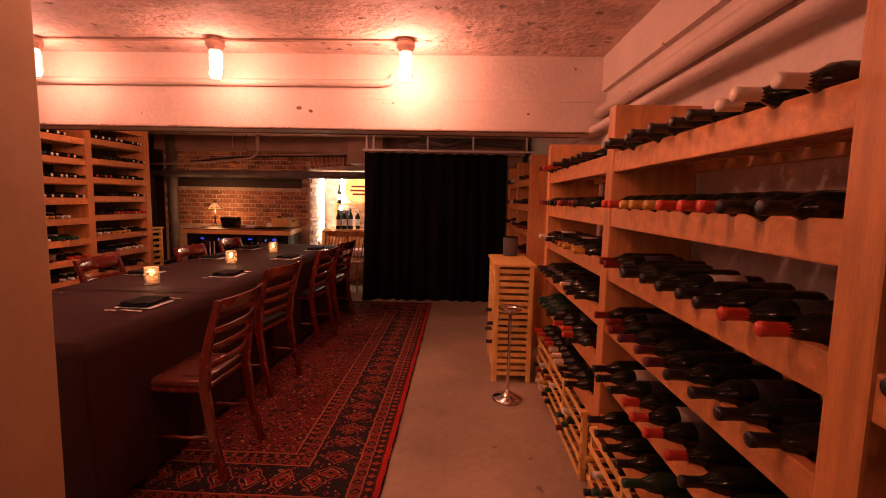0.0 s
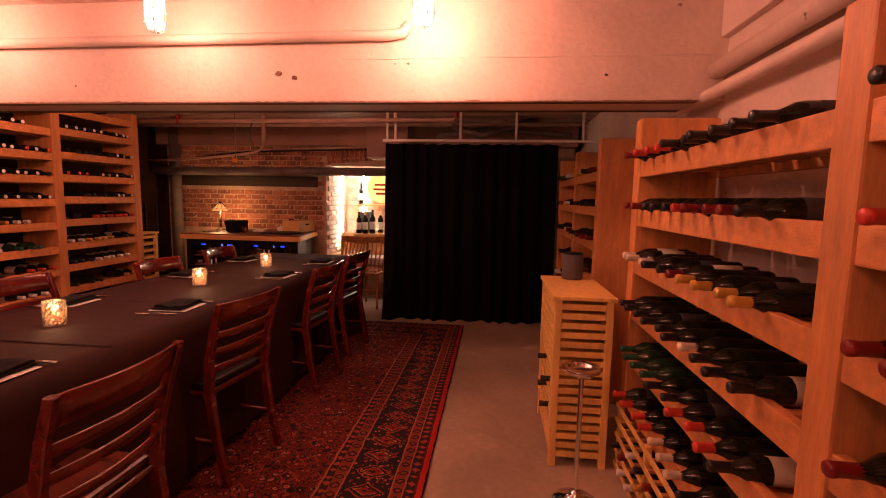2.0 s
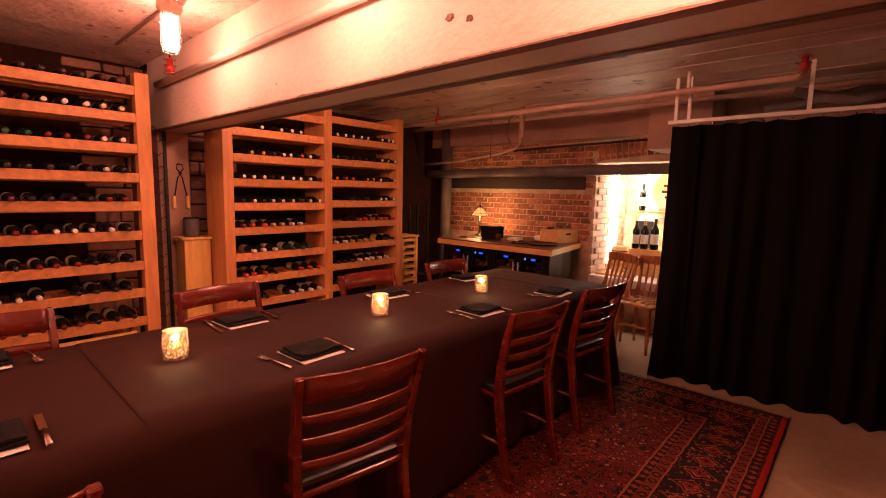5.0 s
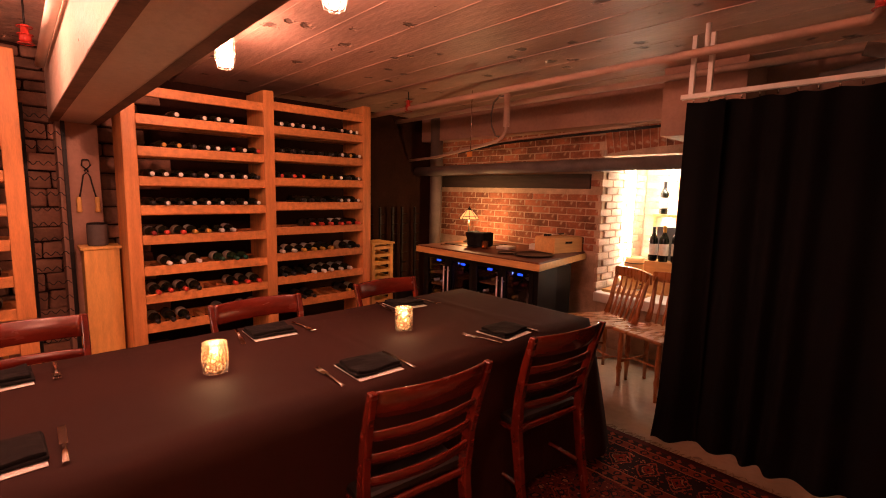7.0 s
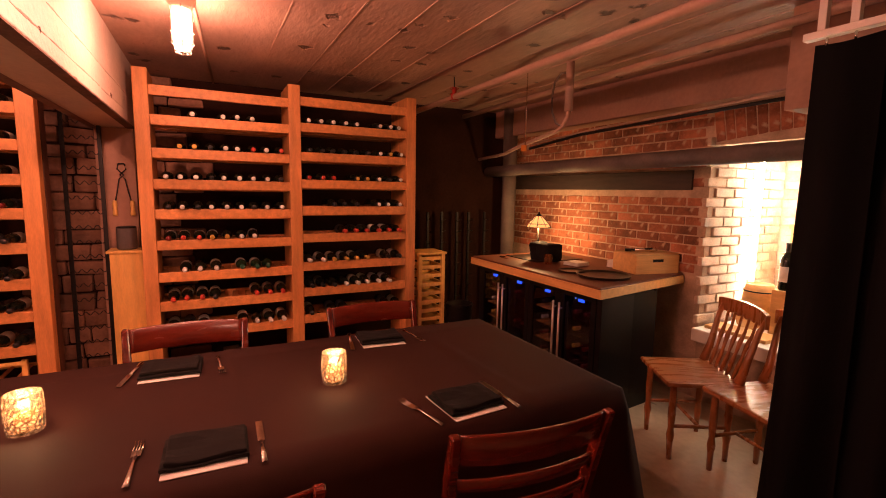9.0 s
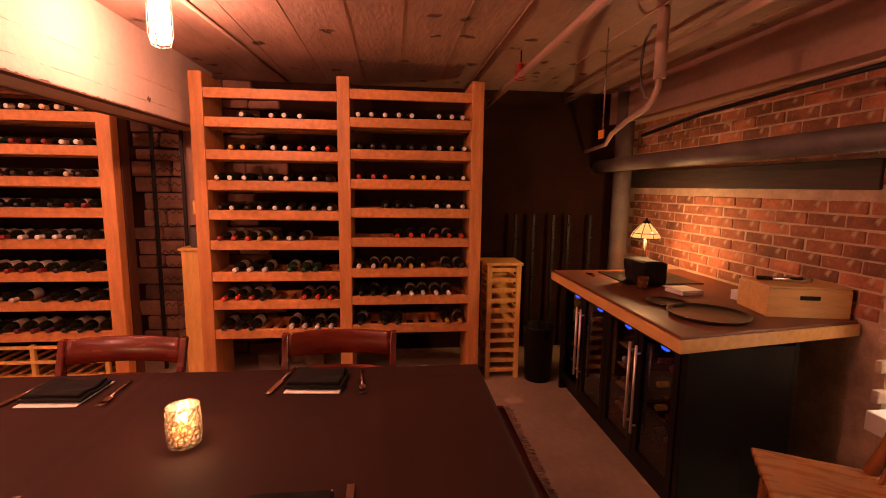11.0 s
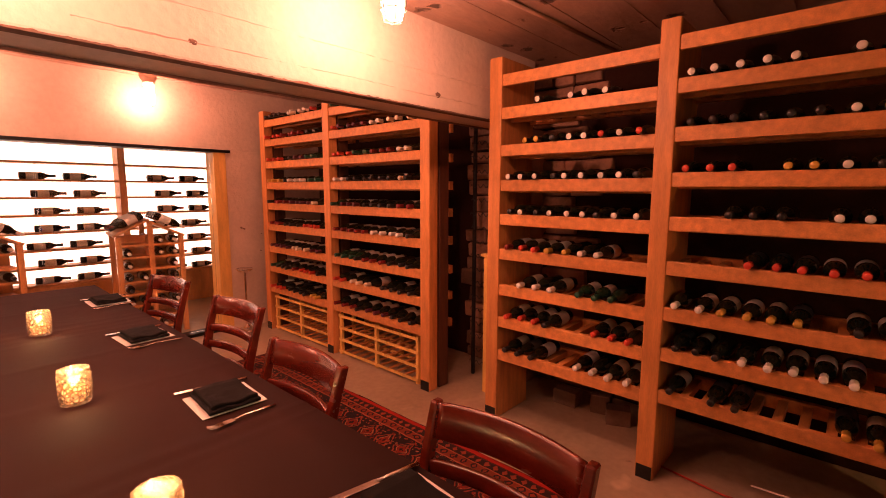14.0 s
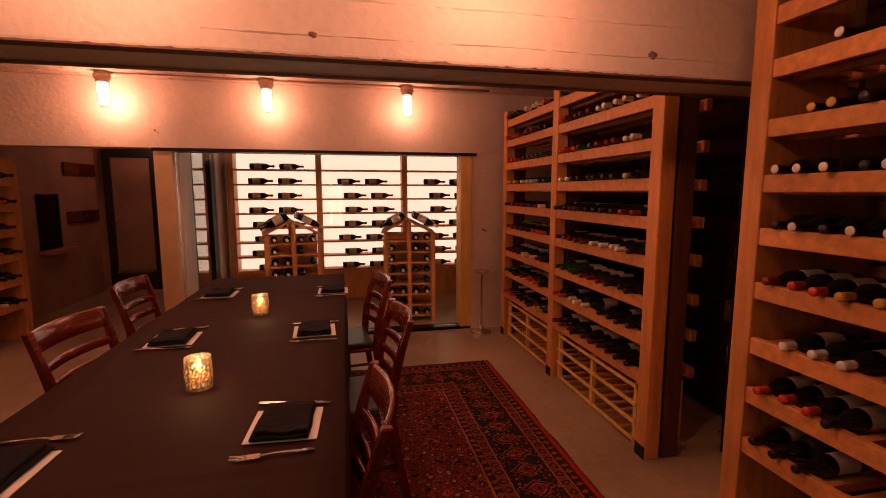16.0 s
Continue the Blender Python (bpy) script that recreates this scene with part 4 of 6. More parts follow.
def drape(x0, x1, n, flare):
    bm = bmesh.new()
    cols = []
    for i in range(n + 1):
        u = i / n
        x = x0 + (x1 - x0) * u
        col = []
        for k in range(17):
            w = k / 16
            ph = x * 36 + 1.4 * math.sin(x * 7.5) + 0.6 * w * math.sin(x * 17)
            yy = 6.44 + (0.016 + 0.028 * w) * math.sin(ph) - 0.035 * max(0, w - 0.9) * 10 * (0.6 + 0.6 * math.sin(x * 9)) - flare * w * w * max(0, 1 - u * 1.4)
            z = 1.945 + 0.008 * math.sin(ph) - (1.944 + 0.008 * math.sin(ph)) * w
            col.append(bm.verts.new((x - 0.10 * flare * w * (1 - u), yy, z)))
        cols.append(col)
    for a, b in zip(cols, cols[1:]):
        for k in range(16):
            bm.faces.new((a[k], b[k], b[k + 1], a[k + 1])).smooth = True
    return bm


part("drape", drape(-0.48, -0.285, 18, 0.10), M_CURTAIN, cur)
_d2 = part("drape", drape(-0.315, 1.38, 150, 0.04), M_CURTAIN, cur)
_d2.location.y = 0.045
trk = thing("curtain_track", "white metal curtain track hung from the ceiling", "track", pose(0, 0, 0))
box_part("rail", (-0.505, 1.78, 6.42, 6.455, 1.965, 1.99), M_WPAINT, trk, 0.003)
for hx in (-0.455, -0.365, 0.34, 0.93, 1.62):
    box_part("hanger", (hx - 0.012, hx + 0.012, 6.425, 6.45, 1.99, CEIL_N), M_WPAINT, trk, 0.002)
for i in range(24):
    part("hook", tube(bmesh.new(), [(-0.44 + i * 0.078, 6.438, 1.966), (-0.44 + i * 0.078, 6.438, 1.94)], 0.004, 5), M_STEEL, trk)
structure("soffit_box", (-0.845, -0.34, 7.0, 7.43, 1.84, CEIL_N), M_PLASTER, "painted boxed-in soffit below the ceiling", "soffit", 0.004)

# ---------------------------------------------------------------- the bar counter with wine coolers
M_PINEX = mat("pale_pine_box", (0.68, 0.38, 0.13), 0.5, vary=0.2, scale=5, fine=40, bump=0.1, stretch=(1, 7, 7))
bar = thing("bar_counter", "oak-topped bar counter over black glass-door wine coolers", "counter", pose(0, 0, 0))
bm = bmesh.new()
cube(bm, -3.08, -1.57, 6.66, 7.64, 0.81, 0.88, 0.006)
for v in bm.verts:
    if v.co.x > -1.7:
        v.co.x -= 0.17 * (v.co.y - 6.66)
part("worktop", bm, M_OAK, bar, "oak worktop with a thick front edge")
box_part("edge_moulding", (-3.085, -1.566, 6.648, 6.659, 0.812, 0.868), M_PINEX, bar, 0.002)
bm = cube(bmesh.new(), -1.569, -1.558, 6.648, 7.64, 0.812, 0.868, 0.002)
for v in bm.verts:
    v.co.x -= 0.17 * (v.co.y - 6.66)
part("edge_moulding", bm, M_PINEX, bar)
box_part("inset_mat", (-2.98, -2.55, 6.95, 7.45, 0.8805, 0.886), M_BLACK, bar, 0.001, "dark inset bar mat")
bm = bmesh.new()
cube(bm, -1.66, -1.62, 6.73, 7.28, 0.0, 0.81, 0.003)
for v in bm.verts:
    v.co.x -= 0.10 * (v.co.y - 6.73)
part("side_panel", bm, M_BLACK, bar, "black side panel")
box_part("side_panel", (-3.06, -3.03, 6.73, 7.28, 0.0, 0.81), M_BLACK, bar, 0.003)
box_part("back_panel", (-3.03, -1.66, 7.26, 7.28, 0.0, 0.81), M_BLACK, bar)
box_part("plinth", (-3.03, -1.66, 6.78, 6.80, 0.0, 0.09), M_BLACK, bar)
box_part("bottom_panel", (-3.03, -1.66, 6.76, 7.26, 0.09, 0.11), M_BLACK, bar)
M_DARKGLASS = glass("smoked_glass", (0.35, 0.36, 0.4), 0.02)
dw = (3.03 - 1.66) / 4
for i in range(4):
    d0 = -3.03 + dw * i
    d1 = d0 + dw
    bm = bmesh.new()
    for ext in ((d0 + 0.003, d0 + 0.045, 0.10, 0.805), (d1 - 0.045, d1 - 0.003, 0.10, 0.805)):
        cube(bm, ext[0], ext[1], 6.725, 6.755, ext[2], ext[3], 0.002)
    cube(bm, d0 + 0.044, d1 - 0.044, 6.726, 6.754, 0.10, 0.15, 0.002)
    cube(bm, d0 + 0.044, d1 - 0.044, 6.726, 6.754, 0.76, 0.805, 0.002)
    door = part("cooler_door", bm, M_BLACK, bar, "black framed cooler door")
    pn = part("pane", cube(bmesh.new(), d0 + 0.046, d1 - 0.046, 6.736, 6.744, 0.152, 0.758), M_DARKGLASS, door, "smoked glass pane")
    pn.visible_shadow = False
    hx = d1 - 0.03 if i % 2 == 0 else d0 + 0.03
    bm = bmesh.new()
    tube(bm, [(hx, 6.70, 0.24), (hx, 6.70, 0.70)], 0.0075, 8)
    for hz in (0.28, 0.66):
        tube(bm, [(hx, 6.70, hz), (hx, 6.728, hz)], 0.005, 6)
    part("handle", bm, M_BRUSHED, door, "brushed steel bar handle")
    part("led_strip", cube(bmesh.new(), (d0 + d1) / 2 - 0.024, (d0 + d1) / 2 + 0.024, 6.762, 6.775, 0.728, 0.744), M_LED, door, "blue cooler light")
    box_part("divider", (d1 - 0.008, d1 + 0.008, 6.76, 7.25, 0.11, 0.80), M_BLACK, bar)
    rb = random.Random(40 + i)
    for sz in (0.24, 0.36, 0.48, 0.60):
        box_part("cooler_shelf", (d0 + 0.012, d1 - 0.012, 6.80, 7.2, sz - 0.012, sz), M_STEEL if i % 2 else M_WOOD, bar, 0.002)
        for k in range(3):
            if rb.random() < 0.75:
                bx = d0 + 0.08 + k * 0.095
                STUFF.append((pose(bx, 7.10, sz + 0.0375, 90, 0, 0), rb.choice((0, 2, 5, 4)), rb.choice((0, 1))))
for i in (0, 2):
    bulb("cooler_light", (-3.03 + dw * (i + 1), 6.86, 0.72), 0.10, (0.2, 0.3, 1.0), 0.02)

# ---------------------------------------------------------------- things on the counter
CT = 0.88
M_SHADE = glow("stained_glass_shade", (1.0, 0.44, 0.13), 0.95)
lamp = thing("table_lamp", "lit stained glass table lamp on the bar counter", "lamp", pose(-2.93, 7.26, CT))
part("foot", lathe(bmesh.new(), [(0, 0), (0.065, 0), (0.06, 0.012), (0.03, 0.024), (0.014, 0.04), (0.012, 0.10), (0.018, 0.12), (0.011, 0.14), (0.009, 0.25), (0, 0.25)], 18), M_BLACKM, lamp, "dark bronze lamp stem")
bm = bmesh.new()
for k in range(8):
    a0, a1 = 2 * math.pi * k / 8, 2 * math.pi * (k + 1) / 8
    vs = [bm.verts.new((r * math.cos(a), r * math.sin(a), z)) for r, z, a in ((0.105, 0.255, a0), (0.105, 0.255, a1), (0.088, 0.285, a1), (0.088, 0.285, a0), (0.026, 0.355, a1), (0.026, 0.355, a0))]
    bm.faces.new((vs[0], vs[1], vs[2], vs[3]))
    bm.faces.new((vs[3], vs[2], vs[4], vs[5]))
bmesh.ops.remove_doubles(bm, verts=bm.verts, dist=1e-4)
sh = part("shade", bm, M_SHADE, lamp, "amber stained glass shade")
sh.visible_shadow = False
bm = bmesh.new()
for k in range(8):
    a = 2 * math.pi * k / 8
    c, s_ = math.cos(a), math.sin(a)
    tube(bm, [(0.1065 * c, 0.1065 * s_, 0.255), (0.0895 * c, 0.0895 * s_, 0.286), (0.027 * c, 0.027 * s_, 0.357)], 0.0028, 5)
for r, z in ((0.106, 0.255), (0.089, 0.286)):
    tube(bm, [(r * math.cos(2 * math.pi * k / 8), r * math.sin(2 * math.pi * k / 8), z) for k in range(9)], 0.0028, 5)
part("leading", bm, M_BLACKM, sh, "dark lead lines")
part("finial", lathe(bmesh.new(), [(0, 0.352), (0.028, 0.354), (0.02, 0.368), (0.006, 0.376), (0.009, 0.386), (0, 0.394)], 12), M_BLACKM, lamp)
bulb("table_lamp_bulb", (-2.93, 7.26, CT + 0.275), 15.0, (1.0, 0.50, 0.20), 0.03)

bag = thing("cloth_bag", "black cloth bag standing on the bar counter", "bag", pose(-2.60, 7.08, CT))
bm = cube(bmesh.new(), -0.12, 0.12, -0.08, 0.08, 0.0, 0.15, 0.03)
bmesh.ops.subdivide_edges(bm, edges=bm.edges[:], cuts=2, use_grid_fill=True)
for v in bm.verts:
    v.co += Vector((noise.noise(v.co * 11), noise.noise(v.co * 11 + Vector((5, 0, 0))), 0.6 * noise.noise(v.co * 9 + Vector((0, 7, 0))) * (v.co.z > 0.03))) * 0.018
part("body", bm, M_NAPKIN, bag)
tum = thing("tumbler", "small amber glass tumbler beside the bag", "glass", pose(-2.44, 6.98, CT))
part("cup", lathe(bmesh.new(), [(0, 0.001), (0.028, 0.001), (0.034, 0.075), (0.031, 0.075), (0.026, 0.008), (0, 0.008)], 16), glass("amber_glass", (0.8, 0.35, 0.12), 0.05, 0.9), tum)


def plates(x, y, n):
    for i in range(n):
        t = thing("plate", "white square plate in a stack on the counter", "plate", pose(x + 0.002 * (i % 2), y, CT + 0.009 * i, 0, 0, 8), "stacked plates")
        bm = cube(bmesh.new(), -0.07, 0.07, -0.07, 0.07, 0.0, 0.0085, 0.003)
        part("dish", bm, M_WHITE, t)


plates(-2.33, 7.17, 3)
plates(-2.12, 7.42, 6)
tray = thing("serving_tray", "round black serving tray on the bar counter", "tray", pose(-1.86, 6.98, CT))
part("disc", lathe(bmesh.new(), [(0, 0.002), (0.165, 0.0), (0.175, 0.012), (0.180, 0.018), (0.176, 0.018), (0.168, 0.010), (0.16, 0.006), (0, 0.006)], 40), M_SEAT, tray)
tray2 = copy_thing(tray, pose(-2.10, 6.92, CT, 0, 0, 40))
tray2.scale = (0.55, 0.55, 0.7)
wb = thing("wine_box", "pale wooden wine box with sliding lid", "box", pose(-1.92, 7.46, CT, 0, 0, 79))
bm = cube(bmesh.new(), -0.185, 0.185, -0.13, 0.13, 0.0, 0.135, 0.004)
part("case", bm, M_PINEX, wb)
part("lid", cube(bmesh.new(), -0.18, 0.188, -0.12, 0.12, 0.136, 0.144, 0.002), M_PINEX, wb)
bm = bmesh.new()
cube(bm, -0.045, 0.045, -0.1312, -0.1302, 0.085, 0.105, 0.0)
part("grip_slot", bm, M_BLACK, wb, "dark finger slot")
ck = thing("corkscrew", "steel lever corkscrew lying on the wine box", "corkscrew", pose(-1.90, 7.46, CT + 0.142, 0, 0, 60))
bm = bmesh.new()
tube(bm, [(-0.10, 0, 0.017), (0.0, 0.0, 0.02), (0.03, 0.0, 0.022), (0.06, 0.01, 0.02)], [0.010, 0.014, 0.020, 0.012], 10)
part("barrel", bm, M_STEEL, ck)
part("lever", tube(bmesh.new(), [(-0.16, 0.03, 0.012), (-0.08, 0.01, 0.016), (0.02, -0.02, 0.03)], [0.011, 0.008, 0.006], 8), M_BLACK, ck, "black lever handle")
pens = thing("opener", "small dark bottle opener lying on the counter", "opener", pose(-2.92, 6.84, CT))
part("blade", tube(bmesh.new(), [(0, 0, 0.006), (0.05, 0.02, 0.006), (0.11, 0.01, 0.006)], [0.005, 0.008, 0.005], 6), M_STEEL, pens)

# ---------------------------------------------------------------- slatted crates


def slat_tower(m, w, d, h, n, label, material, slat_faces=("front", "side")):
    """A tall pine bottle crate: four corner posts, a lid and rows of slats."""
    t = thing("bottle_crate", label, "crate", m)
    for x0 in (0, w - 0.035):
        for y0 in (0, d - 0.035):
            box_part("corner_post", (x0, x0 + 0.035, y0, y0 + 0.035, 0, h - 0.02), material, t, 0.003)
    box_part("lid", (-0.012, w + 0.012, -0.012, d + 0.012, h - 0.02, h), material, t, 0.004)
    for i in range(n):
        z = 0.05 + (h - 0.12) * i / (n - 1)
        for name, ext in (("slat", (0.036, w - 0.036, 0.006, 0.022, z, z + 0.03)), ("slat", (0.036, w - 0.036, d - 0.022, d - 0.006, z, z + 0.03)),
                          ("slat", (0.006, 0.022, 0.036, d - 0.036, z, z + 0.03)), ("slat", (w - 0.022, w - 0.006, 0.036, d - 0.036, z, z + 0.03))):
            box_part(name, ext, material, t, 0.0)
        box_part("tray_board", (0.03, w - 0.03, 0.03, d - 0.03, z - 0.004, z + 0.008), material, t)
    return t


slat_tower(pose(1.04, 3.70, 0, 0, 0, 0), 0.285, 0.62, 0.89, 17, "tall slatted pine bottle crate standing by the racks", M_PINE)
slat_tower(pose(-3.50, 6.21, 0, 0, 0, 0), 0.26, 0.26, 0.905, 11, "narrow slatted pine bottle crate beside the tall rack", M_PINE)
for by, bz in ((3.86, 0.26), (3.98, 0.33), (3.84, 0.41), (4.03, 0.47)):
    bottle(Matrix.Translation((1.30, by, bz)) @ Euler((0, radians(-90), 0)).to_matrix().to_4x4(), 2, 1, "bottles in the crate", "lying in a pine crate")


def speaker(m):
    t = thing("speaker", "small round grey fabric loudspeaker", "speaker", m, "small loudspeakers")
    part("grille", lathe(bmesh.new(), [(0, 0), (0.056, 0), (0.060, 0.006), (0.062, 0.012), (0.062, 0.145), (0.059, 0.150)], 28), mat("grey_fabric", (0.10, 0.085, 0.08), 0.8, vary=0.2, scale=30, fine=260, bump=0.3), t, "grey fabric grille")
    part("top_cap", lathe(bmesh.new(), [(0.0605, 0.1505), (0.060, 0.158), (0.052, 0.162), (0, 0.160)], 28), M_BLACK, t, "black top plate")
    return t


speaker(pose(1.205, 4.24, 0.89))
speaker(pose(-3.51, 4.06, 0.995))

# chrome ashtray stands


def ash_stand(m):
    t = thing("ashtray_stand", "chrome pedestal ashtray stand on the floor", "ashtray stand", m, "chrome stands")
    part("foot", lathe(bmesh.new(), [(0, 0), (0.105, 0), (0.107, 0.01), (0.098, 0.02), (0.05, 0.035), (0.022, 0.055), (0.016, 0.075), (0, 0.075)], 32), M_CHROME, t, "domed chrome foot")
    part("pole", lathe(bmesh.new(), [(0.0105, 0.07), (0.0105, 0.60)], 14), M_CHROME, t)
    part("dish", lathe(bmesh.new(), [(0, 0.598), (0.02, 0.600), (0.055, 0.608), (0.072, 0.622), (0.080, 0.632), (0.083, 0.640), (0.078, 0.643), (0.068, 0.630), (0.05, 0.617), (0, 0.612)], 32), M_CHROME, t, "chrome dish with rolled rim")
    return t


a1 = ash_stand(pose(1.125, 3.40, 0))
copy_thing(a1, pose(-2.955, 1.32, 0))

# ---------------------------------------------------------------- low lattice bottle bins under the racks


def lattice(m, w, h, d, nx, nz, label):
    """A pine grid bin; local x along the front, -y outward."""
    t = thing("bottle_bin", label, "bottle bin", m, "low bottle bins")
    for i in range(nx + 1):
        x = (w - 0.028) * i / nx
        for y0 in (0.0, d - 0.03):
            box_part("stile", (x, x + 0.028, y0, y0 + 0.028, 0, h), M_PINE, t, 0.002)
    for k in range(nz + 1):
        z = 0.02 + (h - 0.045) * k / nz
        for y0 in (-0.008, d - 0.010):
            box_part("rail", (0.0, w, y0, y0 + 0.008, z, z + 0.022), M_PINE, t)
        for i in range(5 * nx if k < nz else 0):
            x = (w - 0.02) * (i + 0.5) / (5 * nx)
            box_part("runner", (x, x + 0.018, 0.0, d - 0.03, z + 0.004, z + 0.018), M_WOOD, t)
    return t


lattice(pose(-3.19, 1.475, 0, 0, 0, 90), 0.94, 0.36, 0.30, 2, 3, "empty low pine bottle bin under the rack")
lattice(pose(-3.19, 2.575, 0, 0, 0, 90), 0.97, 0.36, 0.30, 2, 3, "empty low pine bottle bin under the rack")
lattice(pose(1.38, 3.74, 0, 0, 0, -90), 1.25, 0.35, 0.30, 3, 4, "low pine bottle bin under the aisle rack")
lattice(pose(1.38, 2.355, 0, 0, 0, -90), 1.17, 0.35, 0.30, 3, 4, "low pine bottle bin under the aisle rack")
rb = random.Random(77)
for y0 in (3.72, 2.335):
    for i in range(10):
        for k in range(3):
            if rb.random() < 0.6:
                mm = Matrix.Translation((1.64, y0 - 0.06 - i * 0.115, 0.084 + k * 0.0763)) @ Euler((0, radians(-90), 0)).to_matrix().to_4x4()
                STUFF.append((mm, rb.choice((2, 2, 4, 5, 6, 0)), rb.choice((0, 1))))

# ---------------------------------------------------------------- the gap between the tall racks
wbx = thing("pine_column", "tall narrow pine box with a flat lid", "box", pose(-3.613, 3.955, 0))
box_part("case", (0.01, 0.20, 0.01, 0.215, 0, 0.975), M_PINE, wbx, 0.004)
box_part("lid", (-0.005, 0.215, -0.008, 0.228, 0.976, 0.995), M_PINE, wbx, 0.004)
pier = structure("pier", (-3.95, -3.675, BEAM0 + 0.03, BEAM1 - 0.01, 0, BEAMZ), M_PLASTER, "dull plaster pier under the beam", "pier", 0.004)
tg = thing("ice_tongs", "old iron ice tongs with wooden grips on the pier", "tongs", pose(-3.655, 4.035, 0))
bm = bmesh.new()
for s_ in (-1, 1):
    tube(bm, [(0, 0.018 * s_, 1.60), (0.004, 0.026 * s_, 1.56), (0, -0.012 * s_, 1.52), (0, 0.018 * s_, 1.49), (0, 0.034 * s_, 1.40), (0, 0.048 * s_, 1.33)], 0.005, 6)
tube(bm, [(0, -0.018, 1.60), (0, 0.018, 1.60)], 0.005, 6)
part("iron", bm, M_BLACKM, tg)
for s_ in (-1, 1):
    part("grip", lathe(bmesh.new(), [(0, 0), (0.014, 0), (0.017, 0.01), (0.013, 0.05), (0.016, 0.085), (0.011, 0.11), (0, 0.11)], 10, pose(0, 0.054 * s_, 1.225, 0, 0, 0)), M_PINE, tg, "turned wooden grip")


def peg_rack(m, w, n, label):
    """Black uprights with wavy wire cradles for bottles."""
    t = thing("wire_rack", label, "wire rack", m)
    for x in (0, w):
        box_part("upright", (x - 0.012, x + 0.012, 0, 0.02, 0, 1.95), M_BLACKM, t, 0.002)
    for k in range(n):
        z = 0.12 + 1.75 * k / (n - 1)
        bm = tube(bmesh.new(), [(w * i / 18, -0.03 - 0.012 * (k % 2), z + 0.014 * math.sin(i * 1.4)) for i in range(19)], 0.003, 5)
        part("wire", bm, M_BLACKM, t)
    return t


peg_rack(pose(-3.62, 3.71, 0, 0, 0, 90), 0.21, 18, "black iron wire bottle rack against the stone wall")

# iron peg stands in the dark corner
for i, py in enumerate((6.58, 6.74, 6.92, 7.06, 7.26)):
    t = thing("peg_stand", "black iron peg stand against the dark wall", "peg stand", pose(-3.86, py, 0), "peg stands")
    box_part("bar", (-0.012, 0.012, -0.012, 0.012, 0, 1.23), M_BLACKM, t, 0.002)
    for k in range(9):
        part("peg", tube(bmesh.new(), [(0.01, 0, 0.22 + k * 0.115), (0.10, 0, 0.24 + k * 0.115)], 0.004, 5), M_BLACKM, t)
bin_ = thing("waste_bin", "black plastic waste bin beside the coolers", "bin", pose(-3.22, 6.62, 0))
part("bucket", lathe(bmesh.new(), [(0, 0), (0.10, 0), (0.115, 0.40), (0.120, 0.405), (0.120, 0.42), (0.108, 0.42), (0.095, 0.02), (0, 0.02)], 24), M_BLACK, bin_)
part("rim", tube(bmesh.new(), [(0.12 * math.cos(2 * math.pi * i / 24), 0.12 * math.sin(2 * math.pi * i / 24), 0.42) for i in range(25)], 0.006, 6), M_BLACK, bin_)
pipe("orange_cable", [(-3.3, 5.2, 0.012), (-3.25, 5.5, 0.012), (-3.28, 5.9, 0.012), (-3.2, 6.05, 0.012)], 0.005, M_RED, "orange extension cable on the floor", "cable", 6)
pipe("white_cable", [(-3.32, 5.6, 0.07), (-3.22, 5.75, 0.13), (-3.24, 5.95, 0.06), (-3.18, 6.02, 0.008)], 0.004, M_WPAINT, "thin white cable behind the rack", "cable", 6)

M_DUSTY = mat("dusty_wood", (0.20, 0.13, 0.085), 0.8, vary=0.4, bump=0.3)
# loose wooden blocks on the floor behind the tall rack
for i, (bx, by, bw) in enumerate(((-3.66, 4.50, 0.16), (-3.70, 4.72, 0.12), (-3.62, 4.86, 0.14))):
    t = thing("wooden_block", "dusty wooden block on the floor under the rack", "block", pose(bx, by, 0, 0, 0, 12 * i), "wooden blocks")
    box_part("block", (-0.05, 0.05, -bw / 2, bw / 2, 0, 0.10 + 0.02 * (i % 2)), M_DUSTY, t, 0.004)

# ---------------------------------------------------------------- pipes, valves and hangers overhead


def sprinkler(x, y, z, top=CEIL_N):
    t = thing("sprinkler", "red sprinkler fitting on the ceiling pipe", "sprinkler", pose(x, y, z))
    part("body", lathe(bmesh.new(), [(0, 0.06), (0.018, 0.06), (0.018, 0.02), (0.026, 0.015), (0.026, -0.02), (0.012, -0.03), (0, -0.03)], 12), M_RED, t)
    part("clamp", tube(bmesh.new(), [(0, 0, 0.05), (0, 0, top - z)], 0.005, 6), M_BLACKM, t)
    for hz in (-0.035, 0.01, 0.05):
        part("guard_ring", tube(bmesh.new(), [(0.034 * math.cos(a), 0.034 * math.sin(a), hz) for a in [2 * math.pi * i / 14 for i in range(15)]], 0.003, 5), M_RED, t)
    return t


sprinkler(-2.78, 6.285, 2.165)
sprinkler(-2.86, BEAM0 - 0.11, 2.20, CEIL)
sprinkler(0.31, 6.27, 2.235)
pipe("flex_conduit", [(-2.03, 6.75, 2.0), (-2.035, 6.75, 1.95), (-2.07, 6.75, 1.90), (-2.15, 6.76, 1.868), (-2.37, 6.78, 1.84), (-2.8, 6.9, 1.815), (-3.3, 7.1, 1.80), (-3.9, 7.2, 1.79)], 0.015, M_PIPEP, "bent painted conduit hanging from the ceiling")
pipe("conduit_stub", [(-2.03, 6.75, 1.985), (-2.03, 6.75, CEIL_N)], 0.027, M_PIPEP, "short painted conduit stub below the ceiling", "conduit")
